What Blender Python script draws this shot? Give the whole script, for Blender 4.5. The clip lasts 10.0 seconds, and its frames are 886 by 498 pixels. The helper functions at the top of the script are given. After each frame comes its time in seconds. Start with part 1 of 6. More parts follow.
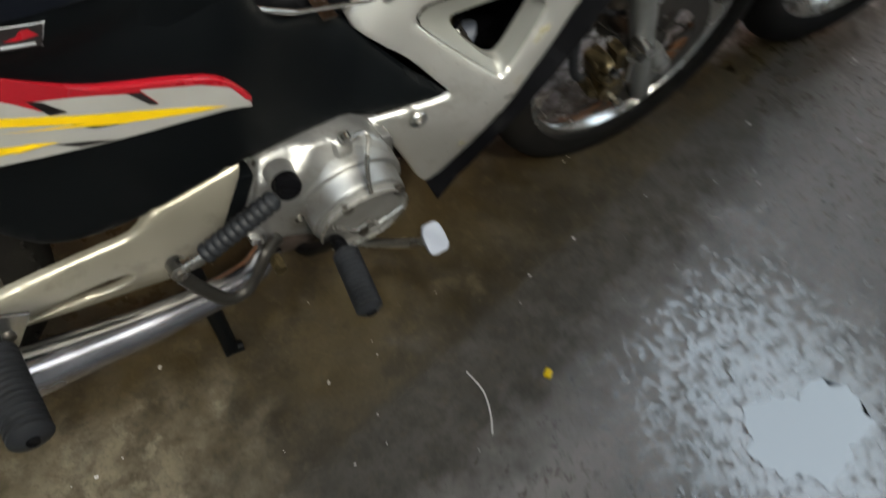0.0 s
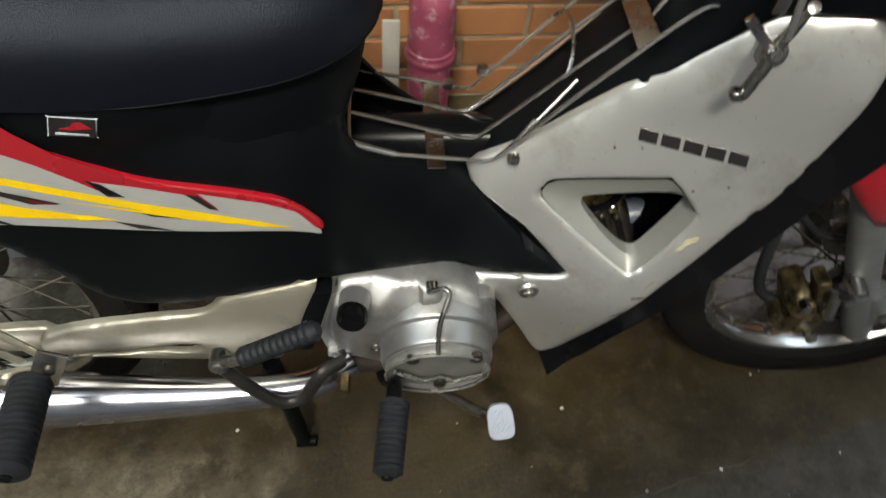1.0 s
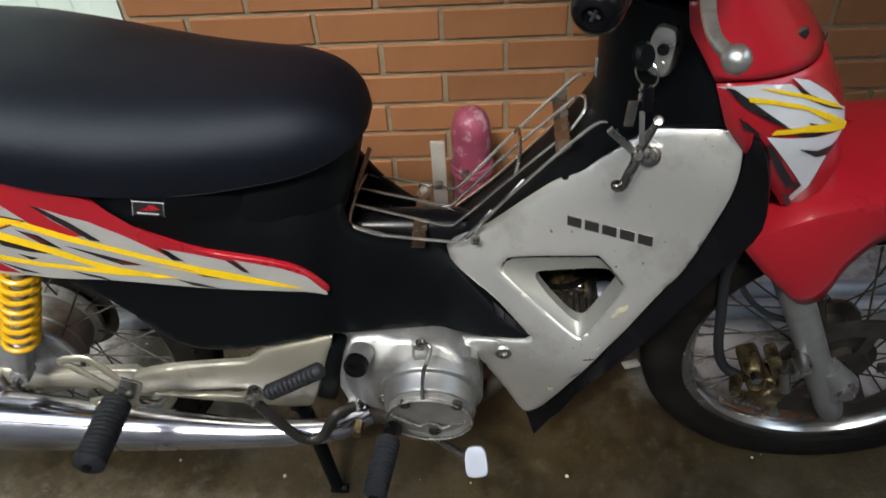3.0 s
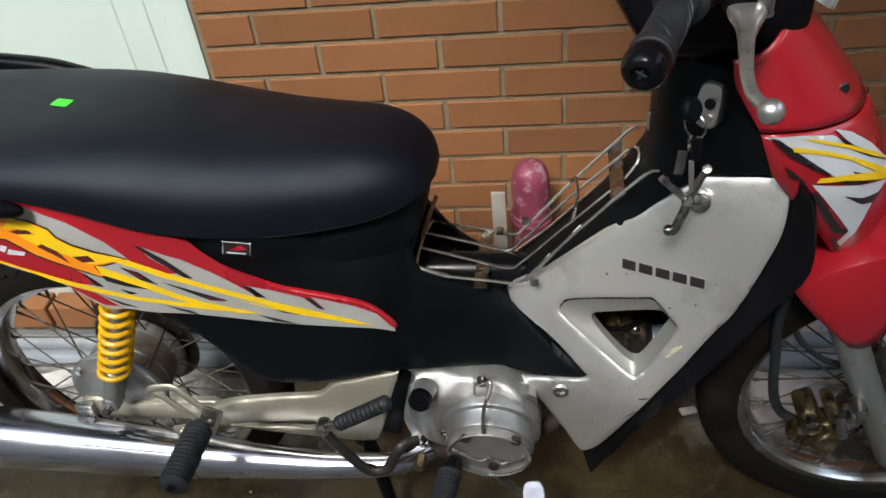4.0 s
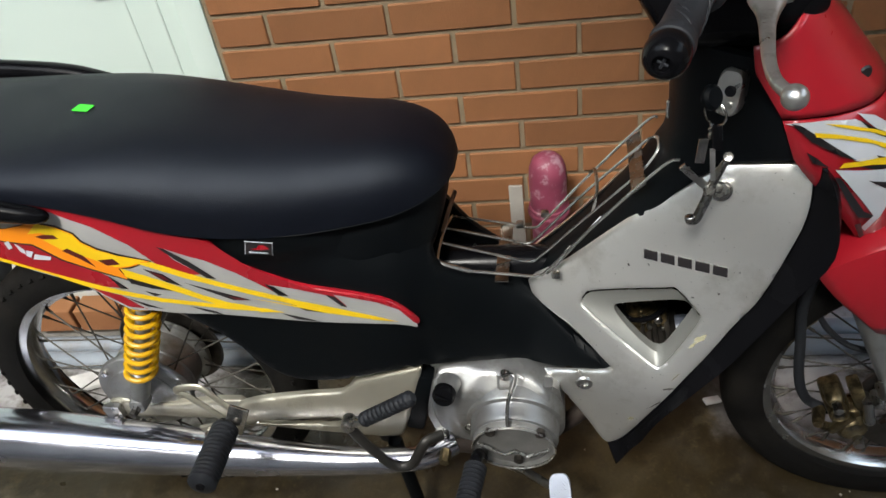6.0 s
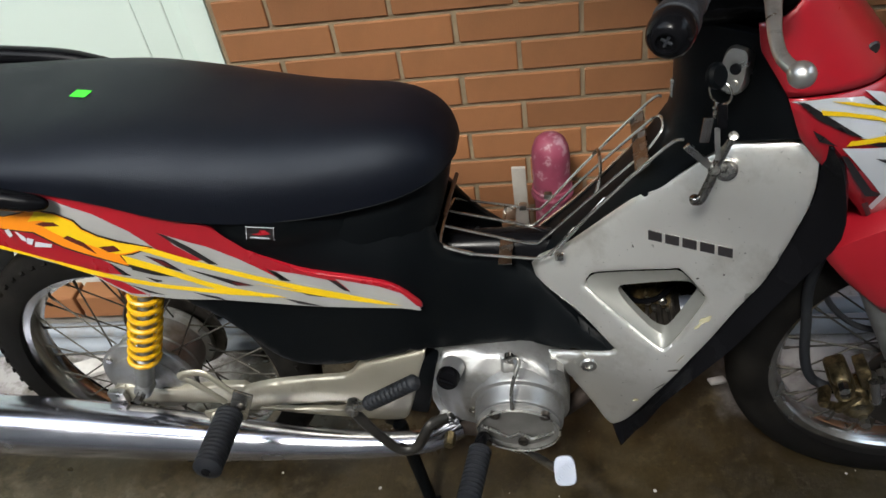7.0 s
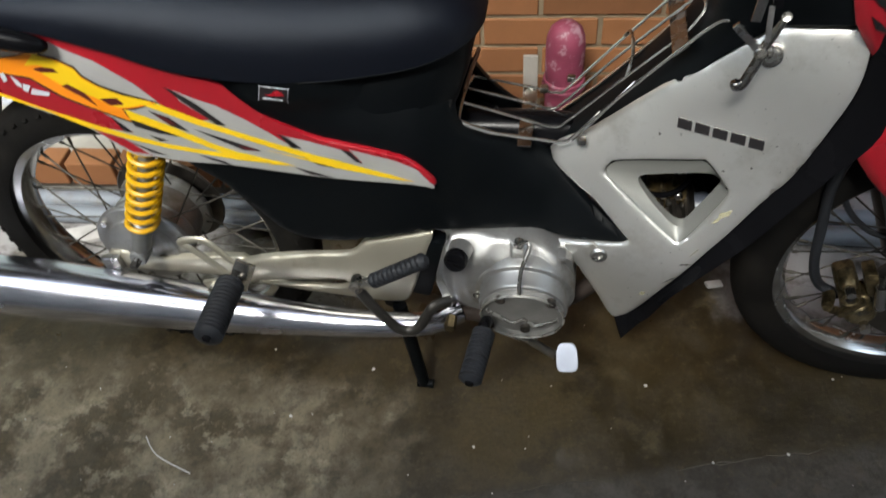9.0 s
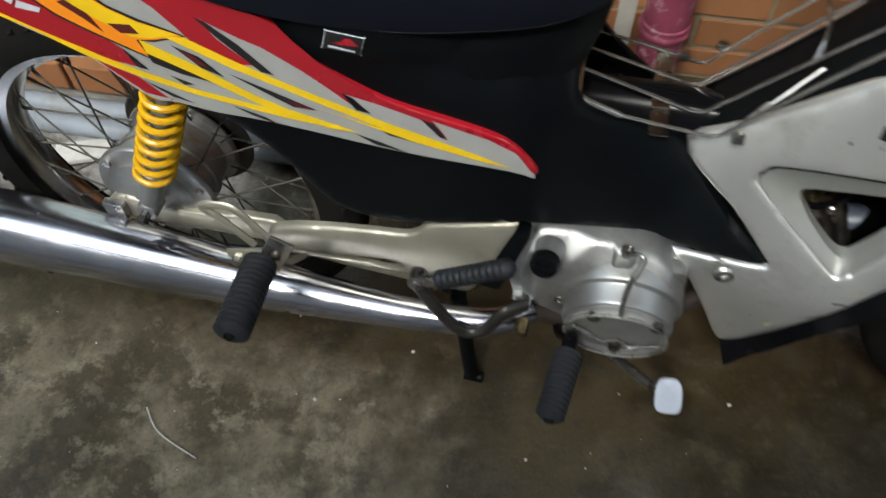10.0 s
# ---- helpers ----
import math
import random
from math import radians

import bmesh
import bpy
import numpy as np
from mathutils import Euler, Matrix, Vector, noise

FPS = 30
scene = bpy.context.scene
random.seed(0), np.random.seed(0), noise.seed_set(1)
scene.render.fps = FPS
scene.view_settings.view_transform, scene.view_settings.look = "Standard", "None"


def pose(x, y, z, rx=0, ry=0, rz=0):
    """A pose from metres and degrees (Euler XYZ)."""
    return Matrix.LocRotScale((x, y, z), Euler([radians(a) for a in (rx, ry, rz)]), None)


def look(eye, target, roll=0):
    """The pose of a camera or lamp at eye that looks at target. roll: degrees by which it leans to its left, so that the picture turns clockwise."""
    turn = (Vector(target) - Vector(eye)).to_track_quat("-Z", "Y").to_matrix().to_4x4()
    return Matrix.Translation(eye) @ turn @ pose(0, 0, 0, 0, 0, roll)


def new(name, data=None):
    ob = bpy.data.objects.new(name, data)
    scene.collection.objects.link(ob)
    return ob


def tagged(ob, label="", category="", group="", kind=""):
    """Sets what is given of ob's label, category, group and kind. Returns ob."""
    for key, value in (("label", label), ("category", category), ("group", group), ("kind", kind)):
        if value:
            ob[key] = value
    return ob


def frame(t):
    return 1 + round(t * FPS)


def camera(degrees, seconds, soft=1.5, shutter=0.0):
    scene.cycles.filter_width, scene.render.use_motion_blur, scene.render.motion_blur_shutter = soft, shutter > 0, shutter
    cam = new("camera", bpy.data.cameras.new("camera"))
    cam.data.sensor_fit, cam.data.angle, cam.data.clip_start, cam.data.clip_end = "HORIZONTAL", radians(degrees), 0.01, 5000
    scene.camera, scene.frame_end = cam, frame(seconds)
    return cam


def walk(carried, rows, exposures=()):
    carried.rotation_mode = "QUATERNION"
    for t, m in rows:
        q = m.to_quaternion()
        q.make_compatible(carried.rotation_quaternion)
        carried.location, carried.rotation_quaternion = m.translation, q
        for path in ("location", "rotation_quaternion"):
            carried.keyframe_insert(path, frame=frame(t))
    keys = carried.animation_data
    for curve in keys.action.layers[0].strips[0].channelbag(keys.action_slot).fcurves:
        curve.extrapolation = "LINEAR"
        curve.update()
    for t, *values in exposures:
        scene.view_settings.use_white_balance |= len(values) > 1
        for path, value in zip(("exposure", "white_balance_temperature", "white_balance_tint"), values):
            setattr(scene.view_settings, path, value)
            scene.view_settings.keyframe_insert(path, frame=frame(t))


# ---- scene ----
cam = camera(60.2, 10.0, 1.5, 0.5)
PATH = [
    (0, (0.3169, -0.6338, 1.0535), (1.1515, 0.1744, -0.5745), 16.70),
    (0.5, (0.4582, -0.5906, 1.0465), (0.9844, 0.4714, -0.5645), 10.28),
    (1, (0.5789, -0.5803, 1.0685), (0.7559, 0.6146, -0.5265), 5.78),
    (1.5, (0.6550, -0.6731, 1.0955), (0.7198, 0.6160, -0.4315), 5.22),
    (2, (0.6913, -0.7265, 1.1415), (0.6295, 0.5990, -0.3545), -0.68),
    (2.5, (0.7313, -0.7468, 1.1615), (0.6041, 0.6290, -0.2845), -3.21),
    (3, (0.7542, -0.7668, 1.1865), (0.5884, 0.6693, -0.1955), -4.09),
    (4.3, (0.7563, -0.8378, 1.2255), (0.4154, 0.6878, -0.0215), -7.41),
    (4.5, (0.7583, -0.8397, 1.2285), (0.4144, 0.6887, -0.0145), -7.57),
    (5, (0.7593, -0.8377, 1.2265), (0.4123, 0.6896, -0.0165), -8.00),
    (5.5, (0.7491, -0.8341, 1.2235), (0.3986, 0.6830, -0.0315), -8.57),
    (7, (0.7496, -0.8231, 1.2175), (0.3821, 0.6473, -0.0885), -10.29),
    (7.5, (0.7475, -0.8212, 1.2155), (0.3849, 0.6294, -0.1135), -10.05),
    (8, (0.7304, -0.8179, 1.2055), (0.3820, 0.6042, -0.1575), -9.17),
    (8.5, (0.7106, -0.8228, 1.1905), (0.3874, 0.5504, -0.2275), -7.82),
    (9, (0.6971, -0.8344, 1.1765), (0.3939, 0.4696, -0.3095), -6.03),
    (9.5, (0.6448, -0.7826, 1.1395), (0.3622, 0.4382, -0.4195), -4.02),
    (10, (0.5559, -0.6264, 1.0845), (0.2826, 0.4728, -0.5645), -1.27),
]
# The picture starts a little warmer, settles, and darkens at the end.
TONE = [(0, 2.15, 6950, 3), (1, 2.2, 6900, 4), (2, 2.15, 6650, 6), (2.6, 2.2, 6500, 7), (8.5, 2.2, 6500, 7), (9.4, 2.1, 6430, 5), (10, 2.0, 6350, 4)]
walk(cam, [(t, look(eye, target, roll)) for t, eye, target, roll in PATH], TONE)

# ---- world and light ----
world = bpy.data.worlds.new("sky")
scene.world = world
world.use_nodes = True
wn = world.node_tree
sky = wn.nodes.new("ShaderNodeTexSky")
sky.sky_type = "NISHITA"
sky.sun_disc = False
sky.air_density, sky.dust_density, sky.ozone_density = 1.8, 1.5, 0.3
sky.sun_elevation, sky.sun_rotation = radians(52), radians(193)
haze = wn.nodes.new("ShaderNodeHueSaturation")
haze.inputs["Saturation"].default_value = 0.6
wn.links.new(sky.outputs[0], haze.inputs["Color"])
wn.links.new(haze.outputs[0], wn.nodes["Background"].inputs[0])
wn.nodes["Background"].inputs[1].default_value = 0.15
sun_data = bpy.data.lights.new("sun", "SUN")
sun_data.energy, sun_data.angle, sun_data.color = 0.8, radians(11), (1.0, 0.97, 0.92)
sun = new("sun", sun_data)
sun.matrix_world = look((-0.2, -2.6, 3.8), (0.4, 0, 0.4))

# ---- materials ----


def shade(name, color, rough=0.5, metal=0.0, vary=0.12, scale=18.0, bump=0.0, bump_scale=200.0, coat=0.0, rough_vary=0.1, stain=None, stain_amount=0.0, stain_scale=6.0, spread=(0.5, 0.68)):
    """A surface with two scales of variation: broad tone and gloss, fine relief, and optional stains."""
    m = bpy.data.materials.new(name)
    m.use_nodes = True
    nt = m.node_tree
    n, l = nt.nodes, nt.links
    b = n["Principled BSDF"]
    co = n.new("ShaderNodeTexCoord")
    broad = n.new("ShaderNodeTexNoise")
    broad.inputs["Scale"].default_value, broad.inputs["Detail"].default_value = scale, 6
    l.new(co.outputs["Object"], broad.inputs["Vector"])
    ramp = n.new("ShaderNodeMapRange")
    ramp.inputs["From Min"].default_value, ramp.inputs["From Max"].default_value = 0.3, 0.7
    ramp.inputs["To Min"].default_value, ramp.inputs["To Max"].default_value = 1 - vary, 1 + vary
    l.new(broad.outputs["Fac"], ramp.inputs["Value"])
    mul = n.new("ShaderNodeVectorMath")
    mul.operation = "SCALE"
    mul.inputs[0].default_value = color
    l.new(ramp.outputs[0], mul.inputs["Scale"])
    out = mul.outputs[0]
    if stain:
        blot = n.new("ShaderNodeTexNoise")
        blot.inputs["Scale"].default_value, blot.inputs["Detail"].default_value, blot.inputs["Roughness"].default_value = stain_scale, 8, 0.65
        l.new(co.outputs["Object"], blot.inputs["Vector"])
        cut = n.new("ShaderNodeMapRange")
        cut.inputs["From Min"].default_value, cut.inputs["From Max"].default_value = spread
        cut.inputs["To Max"].default_value = stain_amount
        l.new(blot.outputs["Fac"], cut.inputs["Value"])
        mix = n.new("ShaderNodeMix")
        mix.data_type = "RGBA"
        l.new(cut.outputs[0], mix.inputs[0])
        l.new(out, mix.inputs[6])
        mix.inputs[7].default_value = (*stain, 1)
        out = mix.outputs[2]
    l.new(out, b.inputs["Base Color"])
    rr = n.new("ShaderNodeMapRange")
    rr.inputs["From Min"].default_value, rr.inputs["From Max"].default_value = 0.3, 0.7
    rr.inputs["To Min"].default_value, rr.inputs["To Max"].default_value = max(0.02, rough - rough_vary), min(1, rough + rough_vary)
    l.new(broad.outputs["Fac"], rr.inputs["Value"])
    l.new(rr.outputs[0], b.inputs["Roughness"])
    b.inputs["Metallic"].default_value = metal
    b.inputs["Coat Weight"].default_value = coat
    b.inputs["Coat Roughness"].default_value = 0.08
    if bump:
        fine = n.new("ShaderNodeTexNoise")
        fine.inputs["Scale"].default_value, fine.inputs["Detail"].default_value = bump_scale, 4
        l.new(co.outputs["Object"], fine.inputs["Vector"])
        bp = n.new("ShaderNodeBump")
        bp.inputs["Strength"].default_value, bp.inputs["Distance"].default_value = bump, 0.002
        l.new(fine.outputs["Fac"], bp.inputs["Height"])
        l.new(bp.outputs[0], b.inputs["Normal"])
    return m


M_SILVER = shade("silver_paint", (0.90, 0.89, 0.85), 0.34, 0.88, 0.05, 7, 0.03, 900, 0.15, 0.05, (0.42, 0.39, 0.31), 0.6, 9, (0.53, 0.74))
# Frame tube grey, darkened to stand for the shade behind the vent.
M_SHADEPIPE = shade("shaded_frame_grey", (0.10, 0.113, 0.145), 0.4)
M_SILVER_NODES = M_SILVER.node_tree
speck = M_SILVER_NODES.nodes.new("ShaderNodeTexNoise")
speck.inputs["Scale"].default_value, speck.inputs["Detail"].default_value = 230, 2
speck_cut = M_SILVER_NODES.nodes.new("ShaderNodeMapRange")
speck_cut.inputs["From Min"].default_value, speck_cut.inputs["From Max"].default_value, speck_cut.inputs["To Max"].default_value = 0.71, 0.76, 0.6
speck_mix = M_SILVER_NODES.nodes.new("ShaderNodeMix")
speck_mix.data_type = "RGBA"
speck_mix.inputs[7].default_value = (0.10, 0.09, 0.07, 1)
speck_co = M_SILVER_NODES.nodes.new("ShaderNodeTexCoord")
M_SILVER_NODES.links.new(speck_co.outputs["Object"], speck.inputs["Vector"])
M_SILVER_NODES.links.new(speck.outputs["Fac"], speck_cut.inputs["Value"])
M_SILVER_NODES.links.new(speck_cut.outputs[0], speck_mix.inputs[0])
silver_base = M_SILVER_NODES.nodes["Principled BSDF"].inputs["Base Color"]
M_SILVER_NODES.links.new(silver_base.links[0].from_socket, speck_mix.inputs[6])
M_SILVER_NODES.links.new(speck_mix.outputs[2], silver_base)
M_BLACK = shade("black_plastic", (0.0026, 0.0034, 0.0042), 0.46, 0.0, 0.2, 12, 0.12, 700, 0.0, 0.08, (0.008, 0.0085, 0.008), 0.35, 14, (0.55, 0.8))
M_GLOSSBLACK = shade("gloss_black_plastic", (0.004, 0.004, 0.0048), 0.22, 0.0, 0.2, 12, 0.04, 500)
M_SEAT = shade("seat_vinyl", (0.0030, 0.0038, 0.0072), 0.47, 0.0, 0.15, 10, 0.35, 900, 0.0, 0.05)
M_RUBBER = shade("rubber", (0.015, 0.0165, 0.020), 0.55, 0.0, 0.25, 40, 0.2, 500)
M_TYRE = shade("tyre_rubber", (0.0065, 0.006, 0.0056), 0.75, 0.0, 0.25, 20, 0.3, 350, 0, 0.1, (0.024, 0.021, 0.017), 0.55, 12, (0.5, 0.78))
M_CHROME = shade("chrome", (0.52, 0.53, 0.60), 0.21, 1.0, 0.08, 14, 0.012, 120, 0, 0.07, (0.34, 0.29, 0.30), 0.5, 13, (0.52, 0.75))
M_STEEL = shade("worn_steel", (0.46, 0.45, 0.43), 0.28, 1.0, 0.15, 30, 0.05, 400, 0, 0.1, (0.20, 0.15, 0.10), 0.5, 25, (0.55, 0.75))
M_BRIGHT = shade("bright_wire", (0.66, 0.65, 0.63), 0.22, 0.95, 0.05, 12, 0, 1, 0, 0.03)
M_CAP = shade("dulled_cap_alloy", (0.22, 0.215, 0.205), 0.5, 0.4, 0.2, 40, 0.2, 300)
M_RING = shade("worn_ring_steel", (0.60, 0.59, 0.56), 0.27, 0.9, 0.1, 40)
M_DARKCHROME = shade("dulled_chrome", (0.30, 0.29, 0.27), 0.26, 1.0, 0.15, 40, 0.05, 300)
M_ALLOY = shade("cast_alloy", (0.37, 0.37, 0.365), 0.42, 0.82, 0.12, 22, 0.12, 500, 0, 0.08, (0.13, 0.115, 0.075), 0.7, 17, (0.50, 0.72))
M_ARM = shade("champagne_paint", (0.42, 0.395, 0.32), 0.38, 0.65, 0.08, 12, 0.05, 500, 0.1, 0.08, (0.15, 0.13, 0.085), 0.65, 15, (0.54, 0.75))
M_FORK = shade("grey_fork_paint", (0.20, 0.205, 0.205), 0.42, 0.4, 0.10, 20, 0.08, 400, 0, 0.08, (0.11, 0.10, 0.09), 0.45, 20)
M_RED = shade("red_paint", (0.33, 0.007, 0.016), 0.30, 0.0, 0.06, 8, 0.02, 900, 0.55, 0.06)
M_YELLOW = shade("yellow_decal", (0.80, 0.53, 0.01), 0.30, 0.0, 0.05, 20, 0, 1, 0.1, 0.02)
M_GREYDECAL = shade("silver_decal", (0.40, 0.40, 0.385), 0.30, 0.2, 0.06, 20, 0, 1, 0.1, 0.02)
M_WHITEDECAL = shade("pale_decal", (0.55, 0.58, 0.62), 0.30, 0.0, 0.06, 20, 0, 1, 0.1, 0.02)
M_ORANGE = shade("orange_decal", (0.85, 0.26, 0.01), 0.30, 0.0, 0.05, 20, 0, 1, 0.1, 0.02)
M_MAROON = shade("maroon_decal", (0.09, 0.012, 0.012), 0.35, 0.0, 0.1, 20)
M_BLACKDECAL = shade("black_decal", (0.015, 0.013, 0.014), 0.35, 0.0, 0.1, 20)
M_SPRING = shade("yellow_spring_paint", (0.66, 0.36, 0.006), 0.33, 0.0, 0.1, 60, 0.05, 300, 0.2, 0.1, (0.15, 0.09, 0.02), 0.6, 60, (0.58, 0.75))
M_GOLD = shade("dull_gold_caliper", (0.17, 0.132, 0.07), 0.36, 0.85, 0.4, 50, 0.6, 130, 0, 0.1, (0.022, 0.017, 0.010), 0.85, 60, (0.46, 0.62))
# Brake disc steel; also painted as shade on the far fork leg and cylinder.
M_DARKSTEEL = shade("dark_steel_and_shade", (0.10, 0.09, 0.08), 0.4, 0.9, 0.3, 40)
M_RUST = shade("rusty_pipe", (0.035, 0.025, 0.020), 0.7, 0.4, 0.3, 50, 0.3, 300)
M_COPPER = shade("brown_coated_bar", (0.24, 0.13, 0.08), 0.4, 0.5, 0.2, 60)
M_PEDAL = shade("pedal_plate", (0.36, 0.39, 0.46), 0.5, 0.3, 0.06, 60)
M_LEVER = shade("matt_alloy_lever", (0.50, 0.495, 0.48), 0.34, 0.9, 0.16, 40, 0.12, 400, 0, 0.12, (0.20, 0.19, 0.17), 0.6, 45, (0.52, 0.68))
M_SPOKE = shade("dull_spoke_wire", (0.07, 0.065, 0.055), 0.55, 0.7, 0.3, 60)
M_RIM = shade("chromed_steel_rim", (0.58, 0.58, 0.57), 0.22, 1.0, 0.10, 20, 0.03, 300, 0, 0.08, (0.26, 0.22, 0.17), 0.5, 22, (0.55, 0.75))
M_OILY = shade("oily_dark_steel", (0.045, 0.042, 0.038), 0.42, 0.6, 0.3, 40, 0.2, 200)
M_GREEN = shade("green_sticker", (0.05, 0.75, 0.03), 0.5)
M_BRICK = shade("brick_clay", (0.228, 0.094, 0.034), 0.8, 0, 0.16, 9, 0.35, 260, 0, 0.05, (0.168, 0.067, 0.026), 0.65, 5, (0.45, 0.75))
M_MORTAR = shade("mortar", (0.20, 0.152, 0.096), 0.9, 0, 0.2, 30, 0.6, 180)
M_DOOR = shade("mint_white_door_paint", (0.58, 0.68, 0.63), 0.42, 0, 0.03, 3, 0.04, 60)
M_DOORLINE = shade("door_groove_grey", (0.53, 0.62, 0.575), 0.5)
M_PIPE = shade("grey_pvc", (0.25, 0.28, 0.32), 0.35, 0, 0.12, 12, 0.03, 200, 0, 0.08, (0.2, 0.18, 0.15), 0.6, 20)
M_PINK = shade("faded_pink_pvc", (0.19, 0.035, 0.065), 0.55, 0, 0.25, 18, 0.1, 200, 0, 0.1, (0.38, 0.26, 0.29), 0.6, 40, (0.54, 0.62))
M_CONCRETE = shade("grey_concrete", (0.30, 0.28, 0.25), 0.85, 0, 0.2, 14, 0.4, 140)
M_PLASTER = shade("plaster", (0.26, 0.24, 0.21), 0.9, 0, 0.06, 3, 0.2, 80)
# White for an unseen wall that bounces fill light onto the machine.
M_YARD = shade("bounce_wall_white", (0.62, 0.60, 0.56), 0.9, 0, 0.06, 3, 0.2, 80)
M_PAPER = shade("paper_scrap", (0.62, 0.60, 0.58), 0.7, 0, 0.15, 40)

for m, level in ((M_BLACK, 0.10), (M_SEAT, 0.27), (M_GLOSSBLACK, 0.10), (M_TYRE, 0.14), (M_RUBBER, 0.3)):
    m.node_tree.nodes["Principled BSDF"].inputs["Specular IOR Level"].default_value = level
# The sky's blue sheen is tinted into the seat's base and highlights.
M_SEAT.node_tree.nodes["Principled BSDF"].inputs["Specular Tint"].default_value = (0.78, 0.87, 1.0, 1)

# Brick tone differs from piece to piece.
nt = M_BRICK.node_tree
info = nt.nodes.new("ShaderNodeObjectInfo")
tone = nt.nodes.new("ShaderNodeMapRange")
tone.inputs["To Min"].default_value, tone.inputs["To Max"].default_value = 0.82, 1.2
nt.links.new(info.outputs["Random"], tone.inputs["Value"])
hue = nt.nodes.new("ShaderNodeVectorMath")
hue.operation = "SCALE"
base = nt.nodes["Principled BSDF"].inputs["Base Color"]
nt.links.new(base.links[0].from_socket, hue.inputs[0])
nt.links.new(tone.outputs[0], hue.inputs["Scale"])
nt.links.new(hue.outputs[0], base)


def floor_material():
    """Old damp concrete: brown grime, pale worn patches, and a film of water."""
    m = bpy.data.materials.new("wet_concrete")
    m.use_nodes = True
    n, l = m.node_tree.nodes, m.node_tree.links
    b = n["Principled BSDF"]
    co = n.new("ShaderNodeTexCoord")

    def noise_of(scale, detail=8, rough=0.6):
        t = n.new("ShaderNodeTexNoise")
        t.inputs["Scale"].default_value, t.inputs["Detail"].default_value, t.inputs["Roughness"].default_value = scale, detail, rough
        l.new(co.outputs["Object"], t.inputs["Vector"])
        return t.outputs["Fac"]

    def cut(value, a, z, lo=0.0, hi=1.0):
        r = n.new("ShaderNodeMapRange")
        r.inputs["From Min"].default_value, r.inputs["From Max"].default_value = a, z
        r.inputs["To Min"].default_value, r.inputs["To Max"].default_value = lo, hi
        l.new(value, r.inputs["Value"])
        return r.outputs[0]

    def blend(fac, a, c):
        x = n.new("ShaderNodeMix")
        x.data_type = "RGBA"
        l.new(fac, x.inputs[0])
        for s, v in ((6, a), (7, c)):
            if isinstance(v, tuple):
                x.inputs[s].default_value = (*v, 1)
            else:
                l.new(v, x.inputs[s])
        return x.outputs[2]

    broad, mid, fine = noise_of(2.2), noise_of(9), noise_of(60)
    # A dry, worn slab of lighter screed lies towards the rear; the rest is dark and damp.
    parts = n.new("ShaderNodeSeparateXYZ")
    l.new(co.outputs["Object"], parts.inputs[0])

    def math_of(op, a, c):
        x = n.new("ShaderNodeMath")
        x.operation = op
        for s, v in ((0, a), (1, c)):
            if isinstance(v, float):
                x.inputs[s].default_value = v
            else:
                l.new(v, x.inputs[s])
        return x.outputs[0]

    ragged = math_of("MULTIPLY", math_of("SUBTRACT", noise_of(14, 6), 0.5), 0.22)
    along = cut(math_of("ADD", parts.outputs[0], math_of("MULTIPLY", ragged, 1.8)), 0.50, 0.28)
    across = cut(math_of("ADD", parts.outputs[1], ragged), -0.10, -0.24)
    slab = math_of("MULTIPLY", along, across)
    # In front of an old joint the screed is greyer and carries a film of water.
    joint = math_of("SUBTRACT", math_of("MULTIPLY", parts.outputs[0], 0.26), 0.475)
    front = cut(math_of("SUBTRACT", math_of("ADD", parts.outputs[1], math_of("MULTIPLY", ragged, 0.25)), joint), 0.012, -0.012)
    col = blend(cut(broad, 0.40, 0.62), (0.025, 0.0175, 0.0060), (0.056, 0.041, 0.018))
    col = blend(cut(mid, 0.54, 0.66, 0, 0.6), col, (0.058, 0.048, 0.033))
    col = blend(cut(noise_of(5.5, 10, 0.72), 0.50, 0.58, 0, 0.6), col, (0.014, 0.010, 0.004))
    col = blend(cut(noise_of(13, 10, 0.75), 0.56, 0.62, 0, 0.5), col, (0.088, 0.068, 0.032))
    nearer = cut(math_of("ADD", parts.outputs[1], ragged), -0.22, -0.44, 0.0, 0.6)
    col = blend(nearer, col, blend(cut(noise_of(7, 8, 0.65), 0.42, 0.60), (0.044, 0.037, 0.029), (0.082, 0.070, 0.055)))
    col = blend(math_of("MULTIPLY", front, 0.7), col, blend(cut(noise_of(22, 8, 0.7), 0.42, 0.6), (0.036, 0.032, 0.027), (0.086, 0.078, 0.070)))
    pale = blend(cut(noise_of(6.5, 9, 0.62), 0.44, 0.53), (0.078, 0.061, 0.034), (0.240, 0.200, 0.135))
    pale = blend(cut(noise_of(23, 9, 0.7), 0.52, 0.60, 0, 0.65), pale, (0.34, 0.295, 0.21))
    col = blend(math_of("MULTIPLY", slab, cut(noise_of(5, 8, 0.6), 0.36, 0.50, 0.35, 0.95)), col, pale)
    col = blend(cut(noise_of(31, 8, 0.75), 0.54, 0.62, 0, 0.3), col, (0.085, 0.062, 0.032))
    col = blend(cut(noise_of(11, 9, 0.7), 0.54, 0.64, 0, 0.5), col, (0.030, 0.023, 0.012))
    col = blend(cut(fine, 0.60, 0.72, 0, 0.4), col, (0.026, 0.020, 0.012))
    col = blend(cut(noise_of(110, 3), 0.73, 0.76, 0, 0.7), col, (0.20, 0.17, 0.13))
    col = blend(cut(noise_of(140, 6, 0.7), 0.50, 0.64, 0, 0.3), col, (0.018, 0.014, 0.007))
    col = blend(cut(noise_of(75, 7, 0.75), 0.56, 0.68, 0, 0.3), col, (0.13, 0.105, 0.062))
